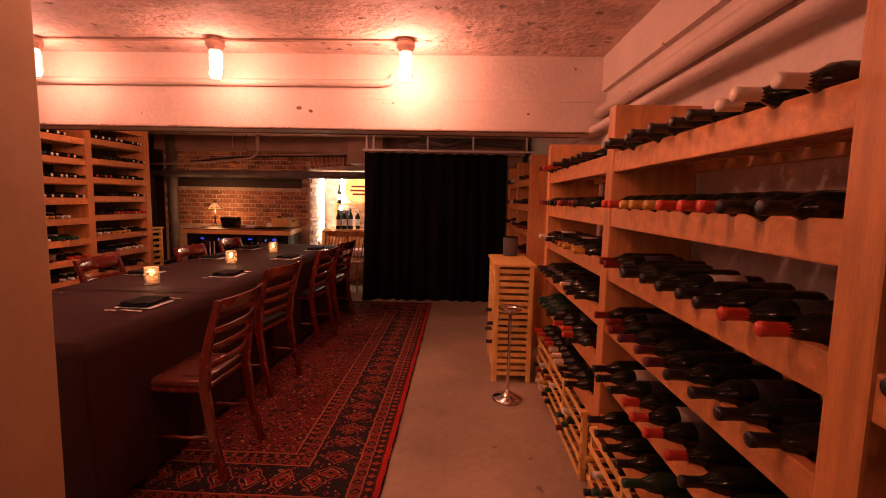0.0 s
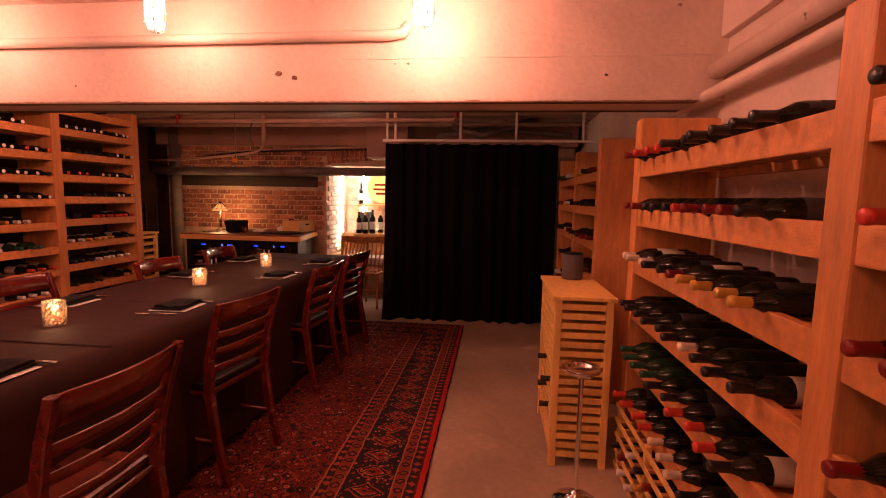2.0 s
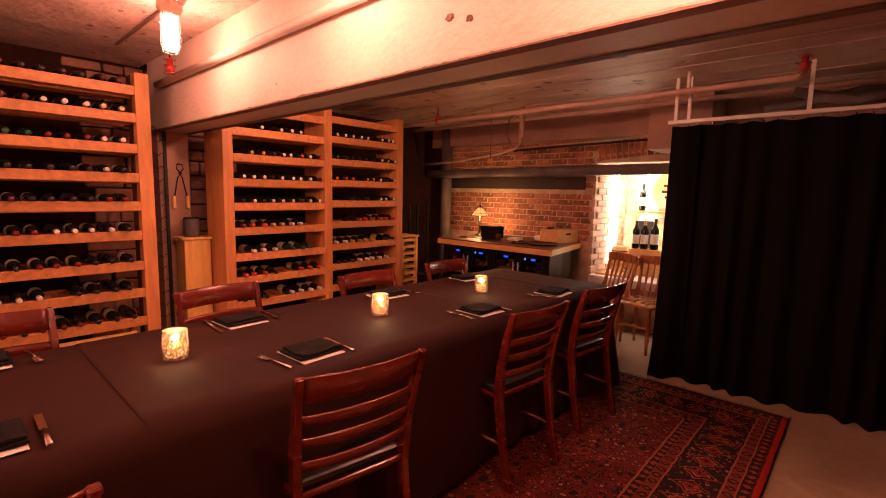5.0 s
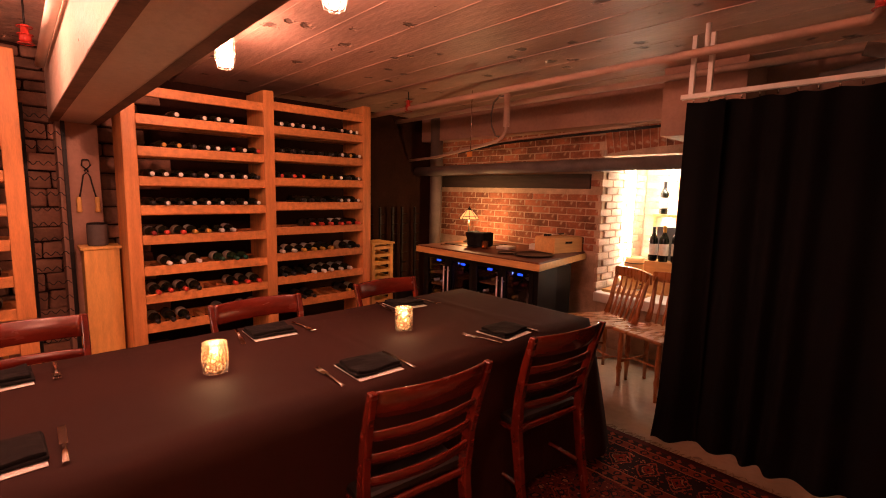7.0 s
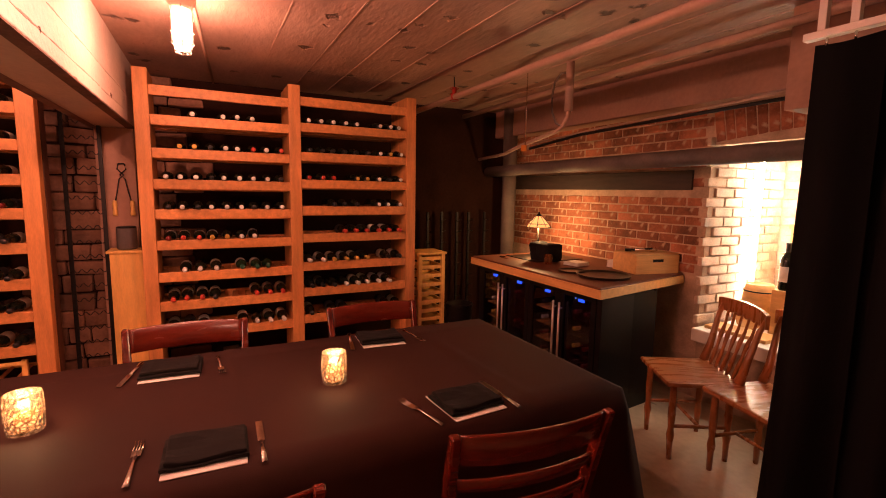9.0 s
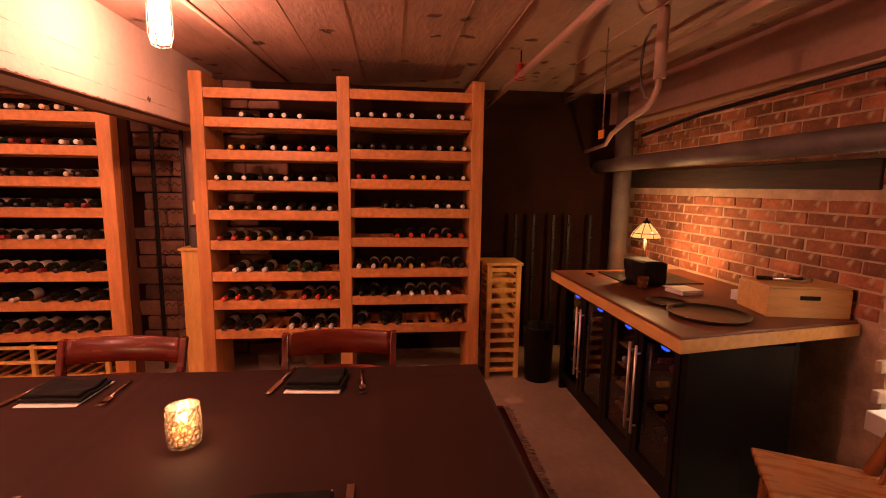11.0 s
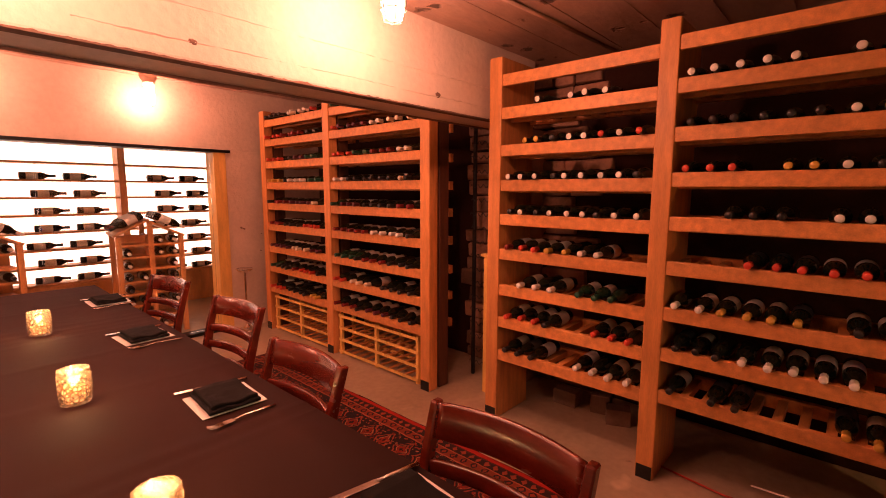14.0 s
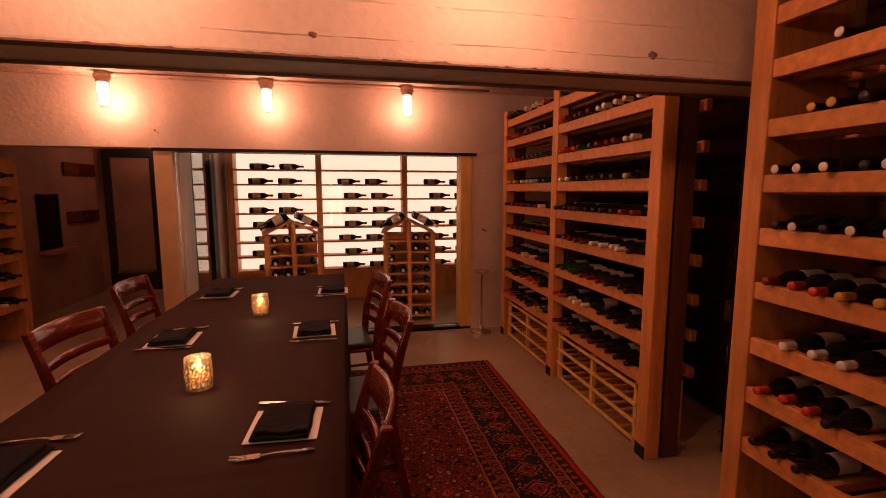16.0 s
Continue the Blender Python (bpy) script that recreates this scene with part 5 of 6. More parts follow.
pipe("cable_loop", [(-2.05, 6.75, 2.24), (-2.12, 6.75, 2.245), (-2.18, 6.75, 2.20), (-2.205, 6.75, 2.10), (-2.195, 6.75, 2.0), (-2.15, 6.75, 1.92), (-2.08, 6.75, 1.89)], 0.008, M_PIPE, "thin cable looped below the ceiling", "cable", 6)
pipe("cable_run", [(-3.2, 7.33, 1.86), (-2.6, 7.38, 1.93), (-1.9, 7.40, 1.955), (-0.8, 7.42, 1.98)], 0.012, M_BLACKM, "dark cables strung along the brick wall", "cable", 6)
pipe("cable_run", [(-3.2, 7.35, 1.90), (-2.4, 7.40, 1.965), (-1.6, 7.42, 1.99), (-0.8, 7.42, 2.02)], 0.008, M_PIPEP, "thin pale cable strung along the brick wall", "cable", 6)
pipe("hanger_rod", [(-2.318, 6.62, 1.76), (-2.318, 6.62, CEIL_N)], 0.004, M_STEEL, "thin steel hanger rod", "rod", 6)
tagp = thing("pull_tag", "small orange tag hanging from a rod", "tag", pose(-2.318, 6.615, 1.755))
part("plate", cube(bmesh.new(), -0.035, 0.025, -0.004, 0.004, -0.02, 0.025, 0.002), mat("orange_plastic", (0.70, 0.25, 0.03), 0.5, vary=0.1, bump=0.02), tagp)
pipe("brace_pipe", [(0.2, 6.9, 2.2), (0.55, 6.95, 2.1), (1.2, 7.0, 2.3)], 0.035, M_PIPE, "dark angled pipe behind the curtain", "pipe")
pipe("brace_pipe", [(0.0, 7.1, 2.12), (0.6, 7.1, 2.2), (1.6, 7.05, 2.12)], 0.03, M_PIPE, "dark pipe crossing behind the curtain", "pipe")
pipe("short_hanger", [(-0.34, 6.28, CEIL_N), (-0.34, 6.28, 2.15)], 0.014, M_WPAINT, "short white painted pipe hanger", "hanger", 8)
pipe("rebar", [(0.50, 2.30, CEIL + 0.01), (0.53, 2.32, CEIL - 0.035), (0.60, 2.36, CEIL - 0.03)], 0.006, M_BLACKM, "rusty bent bar sticking from the ceiling", "bar", 6)
pipe("rebar", [(0.60, 2.26, CEIL + 0.01), (0.62, 2.30, CEIL - 0.04), (0.70, 2.34, CEIL - 0.035)], 0.006, M_BLACKM, "rusty bent bar sticking from the ceiling", "bar", 6)
pipe("rebar", [(0.44, 2.36, CEIL - 0.02), (0.76, 2.38, CEIL - 0.025)], 0.006, M_BLACKM, "rusty bent bar under the ceiling", "bar", 6)
# holes broken out of the beam
for hx, hz, hr in ((-0.447, 2.005, 0.018), (-0.36, 1.985, 0.015), (1.26, 1.985, 0.010), (0.19, 2.05, 0.009), (0.26, 2.05, 0.008), (-1.65, 1.95, 0.008)):
    bm = bmesh.new()
    bmesh.ops.create_icosphere(bm, subdivisions=2, radius=hr, matrix=Matrix.Translation((hx, BEAM0 + 0.002, hz)) @ Matrix.Diagonal((1.2, 0.35, 0.9, 1)))
    for v in bm.verts:
        v.co += 0.3 * hr * noise.noise_vector(v.co * 90)
    tagged(part("spall", bm, M_STONE), "dark broken-out hole in the beam", "hole", kind="structure")
for hx, hz, hr in ((-1.53, 1.925, 0.013), (-2.76, 1.935, 0.018), (-2.3, 1.93, 0.007)):
    bm = bmesh.new()
    bmesh.ops.create_icosphere(bm, subdivisions=2, radius=hr, matrix=Matrix.Translation((hx, BEAM1 - 0.002, hz)) @ Matrix.Diagonal((1.2, 0.35, 0.9, 1)))
    for v in bm.verts:
        v.co += 0.3 * hr * noise.noise_vector(v.co * 90)
    tagged(part("spall", bm, M_STONE), "dark broken-out hole in the beam", "hole", kind="structure")
# dark strips along the lower arrises of the beam


def ragged_edge(y, s_, amp, label):
    """A chipped dark strip along one lower arris of the beam."""
    bm = bmesh.new()
    n = 420
    rows = []
    for i in range(n + 1):
        x = -3.72 + 5.42 * i / n
        h = 0.003 + amp * max(0.0, noise.noise((x * 9, y, 0)) - 0.15) + 0.5 * amp * max(0, noise.noise((x * 40, y, 4)))
        rows.append([bm.verts.new(p) for p in ((x, y - s_ * 0.05, BEAMZ - 0.003), (x, y + s_ * 0.003, BEAMZ - 0.003 - 0.3 * h * 0), (x, y + s_ * 0.003, BEAMZ + h), (x, y - s_ * 0.03, BEAMZ + h))])
    for a, b in zip(rows, rows[1:]):
        for k in range(3):
            bm.faces.new((a[k], b[k], b[k + 1], a[k + 1]))
    tagged(part("beam_edge", bm, M_STONE), label, "beam", kind="structure")


ragged_edge(BEAM0, -1, 0.013, "chipped dark lower edge of the beam")
ragged_edge(BEAM1, 1, 0.016, "chipped dark lower edge of the beam")



def cast_seam(y, s_, x0, x1, z, label):
    """A broken ridge of cement left along a shutter joint."""
    bm = bmesh.new()
    n = int((x1 - x0) / 0.012)
    rows = []
    for i in range(n + 1):
        x = x0 + (x1 - x0) * i / n
        h = max(0.0, 0.5 + noise.noise((x * 4, y, 9)) + 0.8 * noise.noise((x * 22, y, 3))) * 0.006
        zz = z + 0.006 * noise.noise((x * 2.5, y, 6)) + 0.003 * noise.noise((x * 30, y, 1))
        rows.append([bm.verts.new(p) for p in ((x, y - s_ * 0.002, zz - h), (x, y + s_ * (0.2 * h + 0.0005), zz - 0.5 * h), (x, y + s_ * (0.7 * h + 0.0005), zz + 0.3 * h), (x, y - s_ * 0.002, zz + h))])
    for a, b in zip(rows, rows[1:]):
        for k in range(3):
            bm.faces.new((a[k], b[k], b[k + 1], a[k + 1]))
    return tagged(part("beam_seam", bm, M_PAINT), label, "seam", kind="structure")


cast_seam(BEAM0, -1, -0.1, 1.75, 2.075, "broken cement ridge along the beam face")
cast_seam(BEAM1, 1, -3.6, 1.7, 2.04, "broken cement ridge along the beam face")
cast_seam(BEAM1, 1, -3.2, -1.2, 1.925, "broken cement ridge along the beam face")

# ---------------------------------------------------------------- spindle-back chairs by the niche
M_SPIN = mat("honey_wood", (0.36, 0.13, 0.04), 0.28, vary=0.3, scale=6, fine=40, bump=0.05, stretch=(5, 1, 1), coat=0.4)


def spindle_chair(m):
    t = thing("spindle_chair", "honey-coloured spindle-back wooden chair beside the niche", "chair", m, "spindle chairs")
    bm = cube(bmesh.new(), -0.205, 0.205, -0.20, 0.20, 0.425, 0.452, 0.012)
    part("seat", bm, M_SPIN, t)
    leg_p = [(0, 0), (0.013, 0), (0.016, 0.10), (0.021, 0.14), (0.015, 0.18), (0.020, 0.25), (0.017, 0.40), (0.014, 0.428), (0, 0.428)]
    for x in (-0.16, 0.16):
        for y in (-0.15, 0.15):
            part("leg", lathe(bmesh.new(), leg_p, 10, pose(x, y, 0)), M_SPIN, t)
        part("stretcher", tube(bmesh.new(), [(x, -0.15, 0.19), (x, 0.15, 0.19)], 0.010, 6), M_SPIN, t)
    part("stretcher", tube(bmesh.new(), [(-0.16, 0, 0.19), (0.16, 0, 0.19)], 0.010, 6), M_SPIN, t)
    for x in (-0.185, 0.185):
        part("back_post", tube(bmesh.new(), [(x, -0.17, 0.45), (x * 0.98, -0.20, 0.55), (x * 1.05, -0.245, 0.74), (x * 1.08, -0.27, 0.80)], [0.026, 0.020, 0.015, 0.014], 8), M_SPIN, t)
    for k in range(5):
        x = -0.115 + k * 0.0575
        part("spindle", tube(bmesh.new(), [(x, -0.175, 0.45), (x * 1.03, -0.20, 0.53), (x * 1.05, -0.212, 0.57), (x * 1.08, -0.23, 0.64), (x * 1.12, -0.25, 0.70), (x * 1.16, -0.265, 0.78)], [0.009, 0.013, 0.008, 0.013, 0.008, 0.007], 8), M_SPIN, t)
    bm = bmesh.new()
    rows = []
    for i in range(13):
        u = -1 + i / 6
        y = -0.262 - 0.035 * (1 - u * u)
        sc = 0.012 * abs(math.sin(u * 9))
        rows.append([bm.verts.new((u * 0.225, y + dy, z)) for dy, z in ((-0.010, 0.755 + sc), (0.010, 0.755 + sc), (0.010, 0.835 + 0.012 * (1 - u * u)), (-0.010, 0.835 + 0.012 * (1 - u * u)))])
    for a, b in zip(rows, rows[1:]):
        for k in range(4):
            bm.faces.new((a[k], a[(k + 1) % 4], b[(k + 1) % 4], b[k]))
    bm.faces.new(rows[0])
    bm.faces.new(rows[-1])
    part("crest_rail", bm, M_SPIN, t, "scalloped crest rail")
    return t


sp = spindle_chair(pose(-1.20, 7.0, 0, 0, 0, 150))
copy_thing(sp, pose(-0.78, 7.0, 0, 0, 0, 166))

# ---------------------------------------------------------------- light tubes in the niche
M_TUBE = glow("lit_tube", (1.0, 0.76, 0.56), 65.0)
for tx, ty in ((NX0 + 0.07, 8.12), (NX0 + 0.30, 8.47)):
    t = thing("light_tube", "lit upright light tube on the niche wall", "lamp", pose(tx, ty, 0.56), "niche light tubes")
    part("tube", lathe(bmesh.new(), [(0, 0.02), (0.014, 0.02), (0.014, 1.20), (0, 1.20)], 12), M_TUBE, t)
    for z0 in (0.0, 1.18):
        part("end_cap", lathe(bmesh.new(), [(0, z0), (0.018, z0), (0.018, z0 + 0.035), (0, z0 + 0.035)], 12), M_WPAINT, t)

# ---------------------------------------------------------------- niche contents
LEDGE = 0.44
bnch = thing("stone_bench", "pale stone slab on the niche ledge", "slab", pose(0, 0, 0))
box_part("slab", (NX0 + 0.02, NX1 - 0.02, 7.55, 8.50, LEDGE, LEDGE + 0.09), M_WPAINT, bnch, 0.01)
LT = LEDGE + 0.09
board = thing("serving_board", "wooden serving board on the stone slab", "board", pose(-1.34, 7.72, LT))
part("plank", cube(bmesh.new(), -0.20, 0.20, -0.09, 0.09, 0, 0.025, 0.006), M_PINEX, board)
keg = thing("small_keg", "small pale wooden keg on the niche slab", "keg", pose(-1.43, 8.05, LT))
part("barrel_body", lathe(bmesh.new(), [(0, 0), (0.085, 0), (0.10, 0.08), (0.105, 0.15), (0.10, 0.22), (0.085, 0.30), (0.08, 0.30), (0.078, 0.29), (0, 0.29)], 20), M_PINEX, keg)
for z in (0.05, 0.25):
    part("hoop", tube(bmesh.new(), [(0.098 * math.cos(2 * math.pi * i / 20), 0.098 * math.sin(2 * math.pi * i / 20), z) for i in range(21)], 0.005, 6), M_BLACKM, keg)
rd = thing("round_board", "small round wooden board leaning on the keg", "board", pose(-1.38, 7.86, LT, 80, 0, 10))
part("disc", lathe(bmesh.new(), [(0, 0.0), (0.08, 0.0), (0.08, 0.02), (0.07, 0.02), (0.07, 0.014), (0, 0.014)], 28, pose(0, 0.08, 0)), M_PINEX, rd)
crt = thing("display_crate", "pale wooden crate holding bottles in the niche", "crate", pose(-1.06, 8.05, LT))
part("case", cube(bmesh.new(), -0.22, 0.24, -0.14, 0.14, 0, 0.30, 0.004), M_PINEX, crt)
bx2 = thing("bottle_tin", "dark grey gift box in the niche", "box", pose(-1.17, 8.13, LT + 0.30))
part("case", cube(bmesh.new(), -0.085, 0.085, -0.05, 0.05, 0, 0.31, 0.004), mat("grey_card", (0.12, 0.11, 0.11), 0.6, bump=0.05), bx2)
for bx, by, bz, cp, sc in ((-1.23, 7.96, LT + 0.30, 2, 1.05), (-1.13, 7.95, LT + 0.30, 4, 1.1), (-1.03, 7.98, LT + 0.30, 2, 1.15), (-0.93, 8.06, LT + 0.30, 5, 1.1), (-1.29, 8.28, 1.252, 2, 1.05), (-0.78, 8.0, LT, 3, 1.2), (-0.70, 8.1, LT, 5, 1.2), (-0.62, 8.0, LT, 4, 1.1)):
    b = bottle(pose(bx, by, bz), cp, 1, "bottles in the niche", "standing in the niche")
    b.scale = (sc, sc, sc)
shf = thing("niche_shelf", "thick pale wooden shelf in the niche", "shelf", pose(0, 0, 0))
box_part("board", (-1.36, -0.70, 8.20, 8.50, 1.222, 1.252), M_PINEX, shf, 0.004)
for sx in (-1.35, -0.74):
    box_part("side", (sx, sx + 0.03, 8.21, 8.49, LT, 1.222), M_PINEX, shf, 0.003)
hd = thing("round_sign", "round wooden sign with dark lettering bars on the niche wall", "sign", pose(-1.0, 8.50, 1.50, 90, 0, 0))
part("disc", lathe(bmesh.new(), [(0, 0.0), (0.25, 0.0), (0.25, 0.035), (0.225, 0.035), (0.222, 0.022), (0, 0.022)], 40), M_PINEX, hd)
for lx, lz, lw in ((0.0, 0.05, 0.26), (0.0, -0.02, 0.30), (0.0, -0.085, 0.22)):
    part("lettering_bar", cube(bmesh.new(), lx - lw / 2, lx + lw / 2, lz - 0.016, lz + 0.016, 0.0225, 0.024), M_CHAIR, hd, "dark bar of lettering")

# ---------------------------------------------------------------- the glazed wine room
SH_Z = [1.715, 1.529, 1.343, 1.157, 0.971, 0.785, 0.599, 0.413]
STILES = [-0.24, -1.30, -2.42, -3.56]
wsh = thing("backlit_wall_shelf", "backlit wooden wall shelf with bottles laid sideways", "shelf", pose(0, 0, 0))
part("light_panel", cube(bmesh.new(), -3.56, -0.24, -0.74, -0.725, 0.40, 1.99), M_BACKLIT, wsh, "glowing white back panel")
for sx in STILES:
    box_part("stile", (sx - 0.035, sx + 0.035, -0.722, -0.50, 0.0, 2.02), M_WOODV, wsh, 0.004)
rb = random.Random(5)
for b1, b0 in zip(STILES, STILES[1:]):
    for i, z in enumerate(SH_Z):
        box_part("shelf", (b0 + 0.036, b1 - 0.036, -0.722, -0.52, z - 0.022, z), M_WOOD, wsh, 0.003)
        ns = 2 if i == 0 else rb.choice((2, 3, 3, 3))
        off_ = rb.uniform(0.04, 0.16)
        if i == 0 and b0 < -2:
            continue
        for k in range(ns):
            if b0 + 0.12 + off_ + 0.30 + k * 0.36 > b1 - 0.03:
                continue
            bx = b0 + 0.12 + off_ + k * 0.36
            mm = Matrix.Translation((bx + 0.25, -0.60, z + 0.0375)) @ Euler((0, radians(-90), 0)).to_matrix().to_4x4()
            bottle(mm, rb.choice((2, 2, 0)), 0, "bottles on the backlit shelf", "lying on the backlit shelf")
    box_part("base_cabinet", (b0 + 0.036, b1 - 0.036, -0.722, -0.50, 0.0, 0.39), M_WOODV, wsh, 0.004)


def island(m):
    t = thing("display_island", "gabled wooden bottle display island in the wine room", "display rack", m, "display islands")
    w, d, h = 0.26, 0.22, 0.98
    for x in (-w, 0, w):
        for y in (-d, d):
            box_part("post", (x - 0.022, x + 0.022, y - 0.022, y + 0.022, 0, h + 0.14 * (1 - abs(x) / w)), M_WOODV, t, 0.003)
    for k in range(8):
        z = 0.08 + k * 0.118
        for y in (-d, d):
            box_part("rail", (-w, w, y - 0.012, y + 0.012, z - 0.02, z), M_WOOD, t)
        box_part("shelf", (-w + 0.02, w - 0.02, -d + 0.013, d - 0.013, z - 0.014, z - 0.002), M_WOOD, t)
    box_part("core_panel", (-w + 0.01, w - 0.01, -0.012, 0.012, 0.03, h), M_WOODV, t, 0.002)
    box_part("core_panel", (-0.012, 0.012, -d + 0.03, -0.013, 0.03, h), M_WOODV, t, 0.002)
    box_part("core_panel", (-0.012, 0.012, 0.013, d - 0.03, 0.03, h), M_WOODV, t, 0.002)
    for s_ in (-1, 1):
        bm = cube(bmesh.new(), 0, 0.33, -d - 0.03, d + 0.03, 0, 0.02, 0.003, Matrix.Translation((0, 0, h + 0.15)) @ Euler((0, radians(27 * 1), 0)).to_matrix().to_4x4() if s_ > 0 else Matrix.Translation((0, 0, h + 0.15)) @ Euler((0, radians(180 - 27), 0)).to_matrix().to_4x4())
        part("roof_board", bm, M_WOOD, t)
    return t


ISLES = ((-1.06, 0.56), (-2.32, 0.56))
isl = island(pose(*ISLES[0], 0, 0, 0, 10))
copy_thing(isl, pose(*ISLES[1], 0, 0, 0, -6))
for (ix, iy), rot in zip(ISLES, (10, -6)):
    base = pose(ix, iy, 0, 0, 0, rot)
    for k in range(8):
        z = 0.08 + k * 0.118
        for xx in (-0.19, -0.07, 0.07, 0.19):
            if rb.random() < 0.85:
                STUFF.append((base @ Matrix.Translation((xx, 0.014, z + 0.036)) @ Euler((radians(-90), 0, 0)).to_matrix().to_4x4(), rb.choice((0, 2, 3, 5)), rb.choice((0, 1))))
    for s_ in (-1, 1):
        for k in range(4):
            y0 = -0.18 + k * 0.115
            mm = base @ Matrix.Translation((0, y0, 1.152)) @ Euler((0, radians(90 + 27) * s_, 0)).to_matrix().to_4x4() @ Matrix.Translation((0.037 * 1.3 * (-s_), 0, 0.03))
            bottle(mm, rb.choice((0, 2, 5)), 1, "bottles on the island roofs", "on an island roof")
# glass front and the side door
win = thing("window_1", "clear glass front of the wine room", "window", pose(0, 0, 0), kind="structure")
for gx0, gx1 in ((-2.765, -1.46), (-1.45, -0.14)):
    p = part("pane", cube(bmesh.new(), gx0, gx1, 1.085, 1.093, 0.032, 1.783), M_GLASS, win)
    p.visible_shadow = False
dr = thing("door_1", "dark framed glass door of the wine room", "door", pose(0, 0, 0), kind="structure")
box_part("door_frame", (-0.13, -0.07, 0.59, 0.67, 0, 1.95), M_BLACK, dr, 0.003)
box_part("door_frame", (-0.13, -0.07, -0.23, -0.06, 0, 1.95), M_BLACK, dr, 0.003)
box_part("door_frame", (-0.13, -0.07, -0.06, 0.59, 1.87, 1.95), M_BLACK, dr, 0.003)
pp = part("pane", cube(bmesh.new(), -0.104, -0.096, -0.06, 0.59, 0.02, 1.87), M_GLASS, dr)
pp.visible_shadow = False
structure("wall_hall_back", (-0.14, -0.06, -0.74, -0.23, 0, CEIL), M_PAINT, "painted wall at the back of the wine room", "wall")
structure("wall_hall_over", (-0.14, -0.06, -0.23, 0.67, 1.95, CEIL), M_PAINT, "painted wall over the wine room door", "wall")

# ---------------------------------------------------------------- the hall
dd = thing("door_2", "dark painted hall door with a glass panel", "door", pose(0, 0, 0), kind="structure")
bm = bmesh.new()
for ext in ((1.0, 1.10, 0, 2.03), (1.60, 1.70, 0, 2.03), (1.10, 1.60, 0, 0.28), (1.10, 1.60, 1.92, 2.03)):
    cube(bm, ext[0], ext[1], -1.745, -1.70, ext[2], ext[3], 0.003)
part("leaf", bm, mat("dark_blue_paint", (0.020, 0.025, 0.035), 0.4, vary=0.2, bump=0.05), dd)
part("pane", cube(bmesh.new(), 1.10, 1.60, -1.735, -1.728, 0.28, 1.92), M_PLASTER, dd, "brown glazed panel")
part("push_bar", cube(bmesh.new(), 1.12, 1.60, -1.70, -1.68, 0.26, 0.30, 0.002), M_STEEL, dd, "steel kick rail")
part("door_handle", tube(bmesh.new(), [(1.62, -1.66, 1.0), (1.50, -1.66, 1.0)], 0.009, 8), M_STEEL, dd)
hw = thing("window_2", "small dark framed hatch with a wooden ledge", "hatch", pose(0, 0, 0), kind="structure")
bm = bmesh.new()
for ext in ((-0.80, -0.77, 0.75, 1.40), (-0.43, -0.40, 0.75, 1.40), (-0.77, -0.43, 0.75, 0.78), (-0.77, -0.43, 1.37, 1.40)):
    cube(bm, 1.795, 1.818, ext[0], ext[1], ext[2], ext[3], 0.002)
part("window_frame", bm, M_BLACK, hw)
part("pane", cube(bmesh.new(), 1.805, 1.817, -0.77, -0.43, 0.78, 1.37), M_BLACK, hw)
part("window_sill", cube(bmesh.new(), 1.66, 1.817, -0.90, -0.36, 0.705, 0.745, 0.003), M_WOOD, hw, "narrow wooden ledge")
for z0, z1 in ((1.64, 1.80), (1.02, 1.18)):
    t = thing("wall_board", "dark wooden board fixed to the hall wall", "board", pose(0, 0, 0), group="hall boards")
    part("plank", cube(bmesh.new(), 1.792, 1.818, -1.72, -0.98, z0, z1, 0.003), M_CHAIR, t)

# ---------------------------------------------------------------- bricks and stones, piece by piece
wn = bpy.data.objects["wall_north"]
BRICK = [mesh_of("brick", cube(bmesh.new(), -0.098, 0.098, -0.012, 0.02, -0.029, 0.029, 0.005), M_BRICK) for _ in range(1)]
for k in range(3):
    bm = cube(bmesh.new(), -0.098, 0.098, -0.012, 0.02, -0.029, 0.029, 0.006)
    for v in bm.verts:
        v.co += Vector((0.004, 0.004, 0.004)) * noise.noise(v.co * 30 + Vector((k * 9.0, 0, 0)))
    BRICK.append(mesh_of("brick", bm, M_BRICK))
rk = random.Random(12)
row = 0
z = 0.92
while z < 2.01:
    x = -3.84 + (0.105 if row % 2 else 0.0)
    while x < -1.60:
        if not (1.46 < z < 1.64 and x < -1.70):
            start, end = x - 0.098, min(x + 0.098, NX0 - 0.004)
            if end - start > 0.03:
                o = new("brick", rk.choice(BRICK))
                o.parent = wn
                o.matrix_basis = pose((start + end) / 2 + rk.uniform(-0.003, 0.003), NY + 0.007 + rk.uniform(-0.003, 0.003), z, 0, 0, rk.uniform(-1.2, 1.2)) @ Matrix.Diagonal(((end - start) / 0.196, 1, 1, 1))
        x += 0.208
    z += 0.068
    row += 1
# the arch of upright bricks over the niche
wt = bpy.data.objects["wall_north_top"]
for k in range(25):
    o = new("brick", rk.choice(BRICK))
    o.parent = wt
    u = k / 24
    o.matrix_basis = pose(-1.56 + k * 0.066, NY + 0.005, 1.90 + 0.05 * math.sin(math.pi * u), 0, 90 + (u - 0.5) * 20, 0)
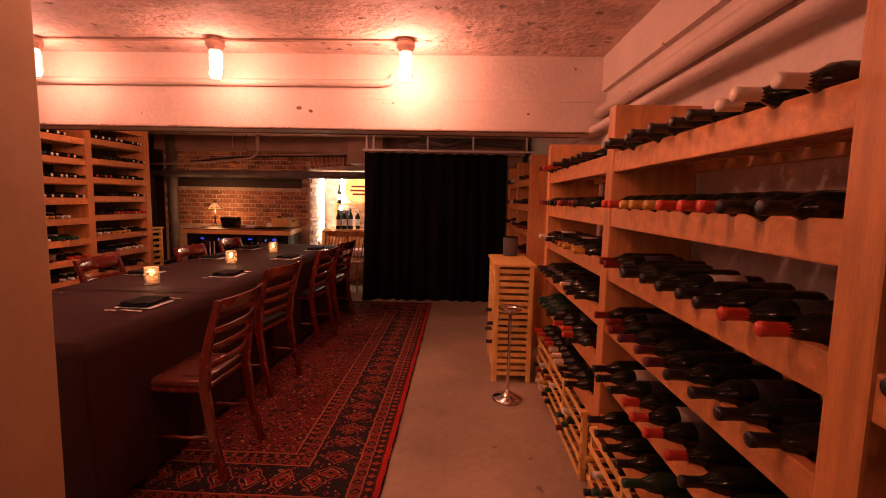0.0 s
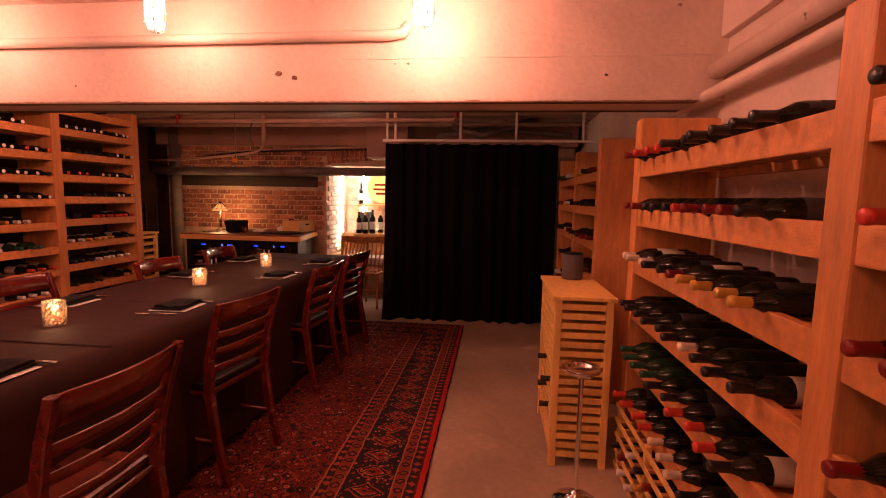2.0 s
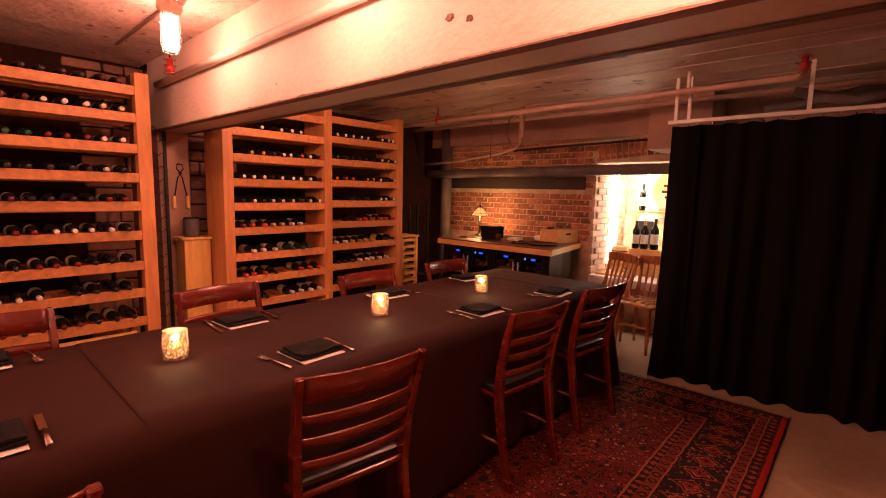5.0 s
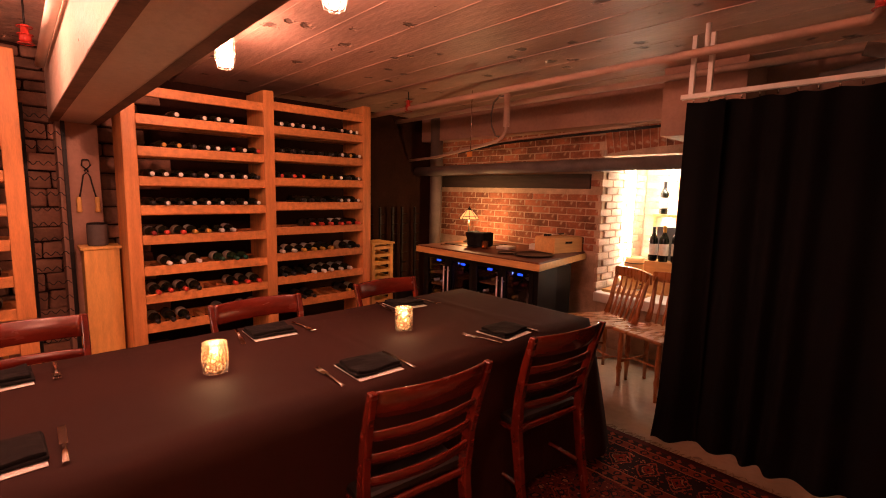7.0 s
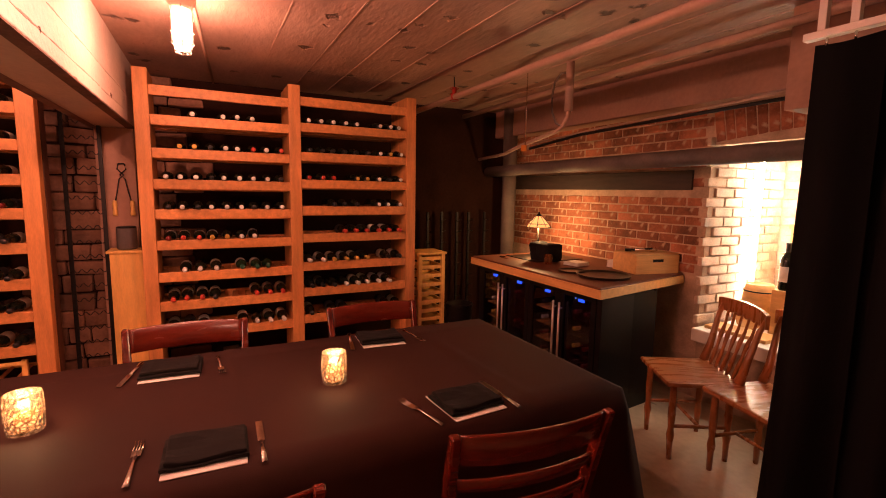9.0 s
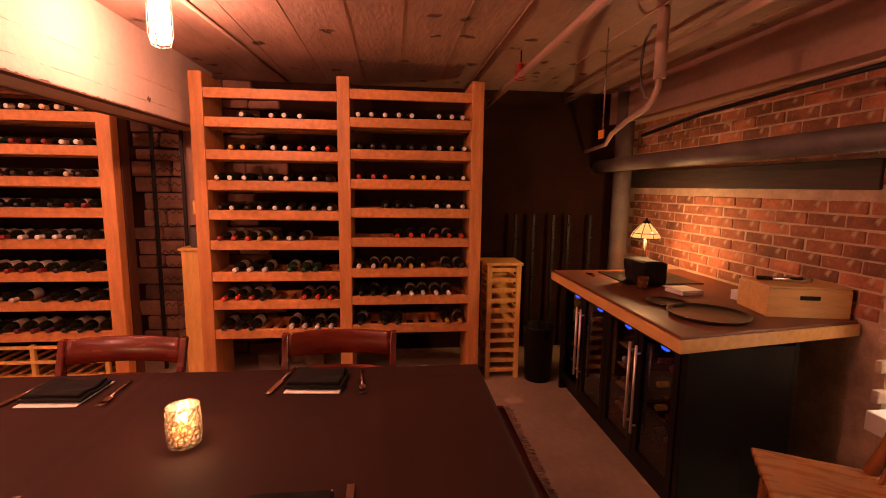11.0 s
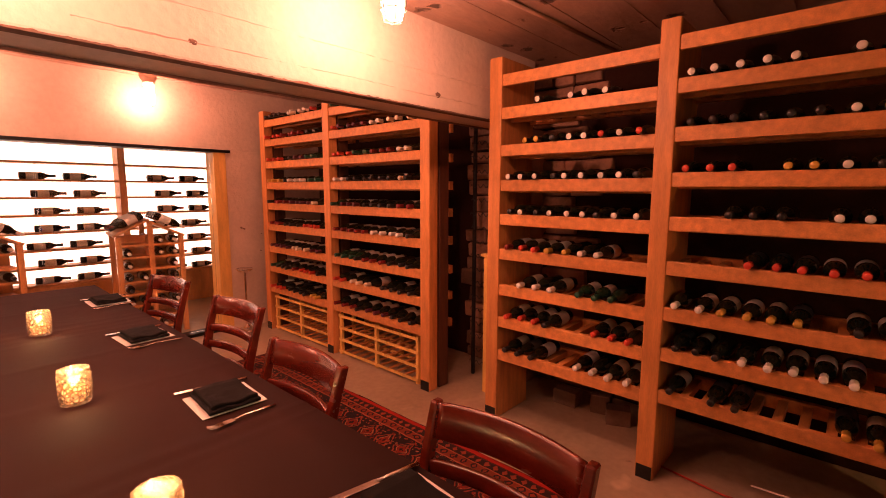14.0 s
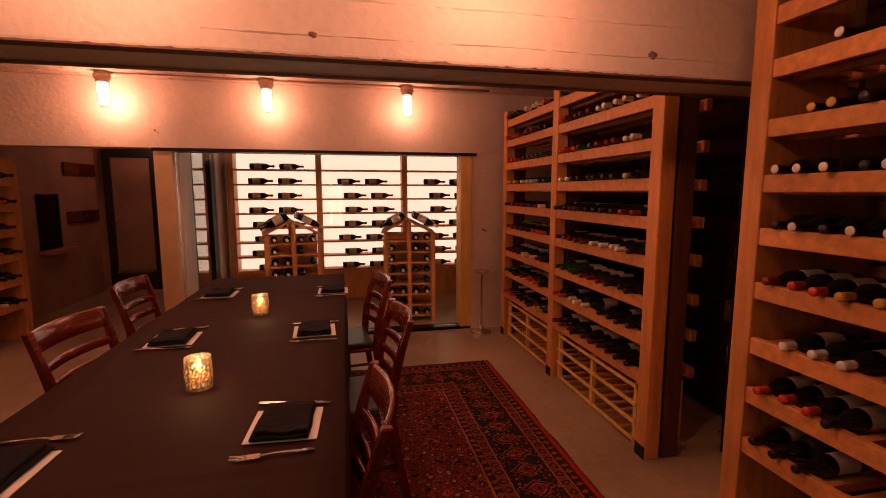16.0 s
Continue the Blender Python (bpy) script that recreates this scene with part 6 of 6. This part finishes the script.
# bricks of the niche side and back, bright light put into their pale colour
BRICKP = []
for k in range(3):
    bm = cube(bmesh.new(), -0.098, 0.098, -0.012, 0.02, -0.029, 0.029, 0.006)
    for v in bm.verts:
        v.co += Vector((0.004, 0.004, 0.004)) * noise.noise(v.co * 30 + Vector((k * 5.0, 3, 0)))
    BRICKP.append(mesh_of("brick", bm, M_BRICKLIT))
ns, nb = bpy.data.objects["niche_side"], bpy.data.objects["niche_back"]
row = 0
z = 0.58
while z < 1.84:
    for i in range(5):
        yb = 7.70 + i * 0.208 + (0.104 if row % 2 else 0)
        if yb < 8.46:
            o = new("brick", rk.choice(BRICKP))
            o.parent = ns
            o.matrix_basis = pose(NX0 + 0.004 + rk.uniform(0, 0.006), yb, z, 0, 0, 90)
    for i in range(6):
        o = new("brick", rk.choice(BRICKP))
        o.parent = nb
        o.matrix_basis = pose(-1.48 + i * 0.208 + (0.104 if row % 2 else 0), 8.545, z, 0, 0, 0)
    z += 0.068
    row += 1
# rubble stones of the west wall, in the stretches that stay in view
ww = bpy.data.objects["wall_west"]
z, seed_ = 0.0, 0
while z < 2.34:
    h = rk.uniform(0.07, 0.15)
    yy = 3.42 + rk.uniform(-0.1, 0.1)
    while yy < 4.35:
        w = rk.uniform(0.14, 0.36)
        bm = bmesh.new()
        cube(bm, -0.02, 0.03 + rk.uniform(0, 0.02), 0.005, w - 0.005, 0.005, h - 0.005, 0.014)
        seed_ += 1
        for v in bm.verts:
            v.co += noise.noise_vector(v.co * 9 + Vector((seed_ * 3.7, 0, 0))) * 0.010
        o = new("stone", mesh_of("stone", bm, M_RUBBLE))
        o.parent = ww
        o.matrix_basis = pose(-3.95, yy, z, rk.uniform(-1.5, 1.5), 0, 0)
        yy += w
    z += h

# ---------------------------------------------------------------- the many far bottles, joined
def joined_bottles():
    verts, faces, mats_, idx = [], [], [M_BOTTLE, M_BOTTLE2] + CAPS + LABELS, []
    base = {}
    for me in BODY_ME + CAP_ME + LAB_ME:
        base[me.name] = (np.array([(*v.co, 1) for v in me.vertices]), [tuple(p.vertices) for p in me.polygons])
    for mm, cap, lab in STUFF:
        for me, mi in ((BODY_ME[1 if cap == 6 else 0], 1 if cap == 6 else 0), (CAP_ME[cap], 2 + cap), (LAB_ME[lab], 2 + len(CAPS) + lab))[:2 if lab < 0 else 3]:
            v, f = base[me.name]
            o = len(verts)
            verts.extend(map(tuple, (v @ np.array(mm).T)[:, :3]))
            faces.extend(tuple(i + o for i in p) for p in f)
            idx.extend([mi] * len(f))
    me = bpy.data.meshes.new("wine_bottles")
    me.from_pydata(verts, [], faces)
    for m in mats_:
        me.materials.append(m)
    me.polygons.foreach_set("material_index", idx)
    me.polygons.foreach_set("use_smooth", [True] * len(faces))
    tagged(new("wine_bottles", me), "many dark wine bottles lying on the racks", "bottles", kind="stuff")


joined_bottles()
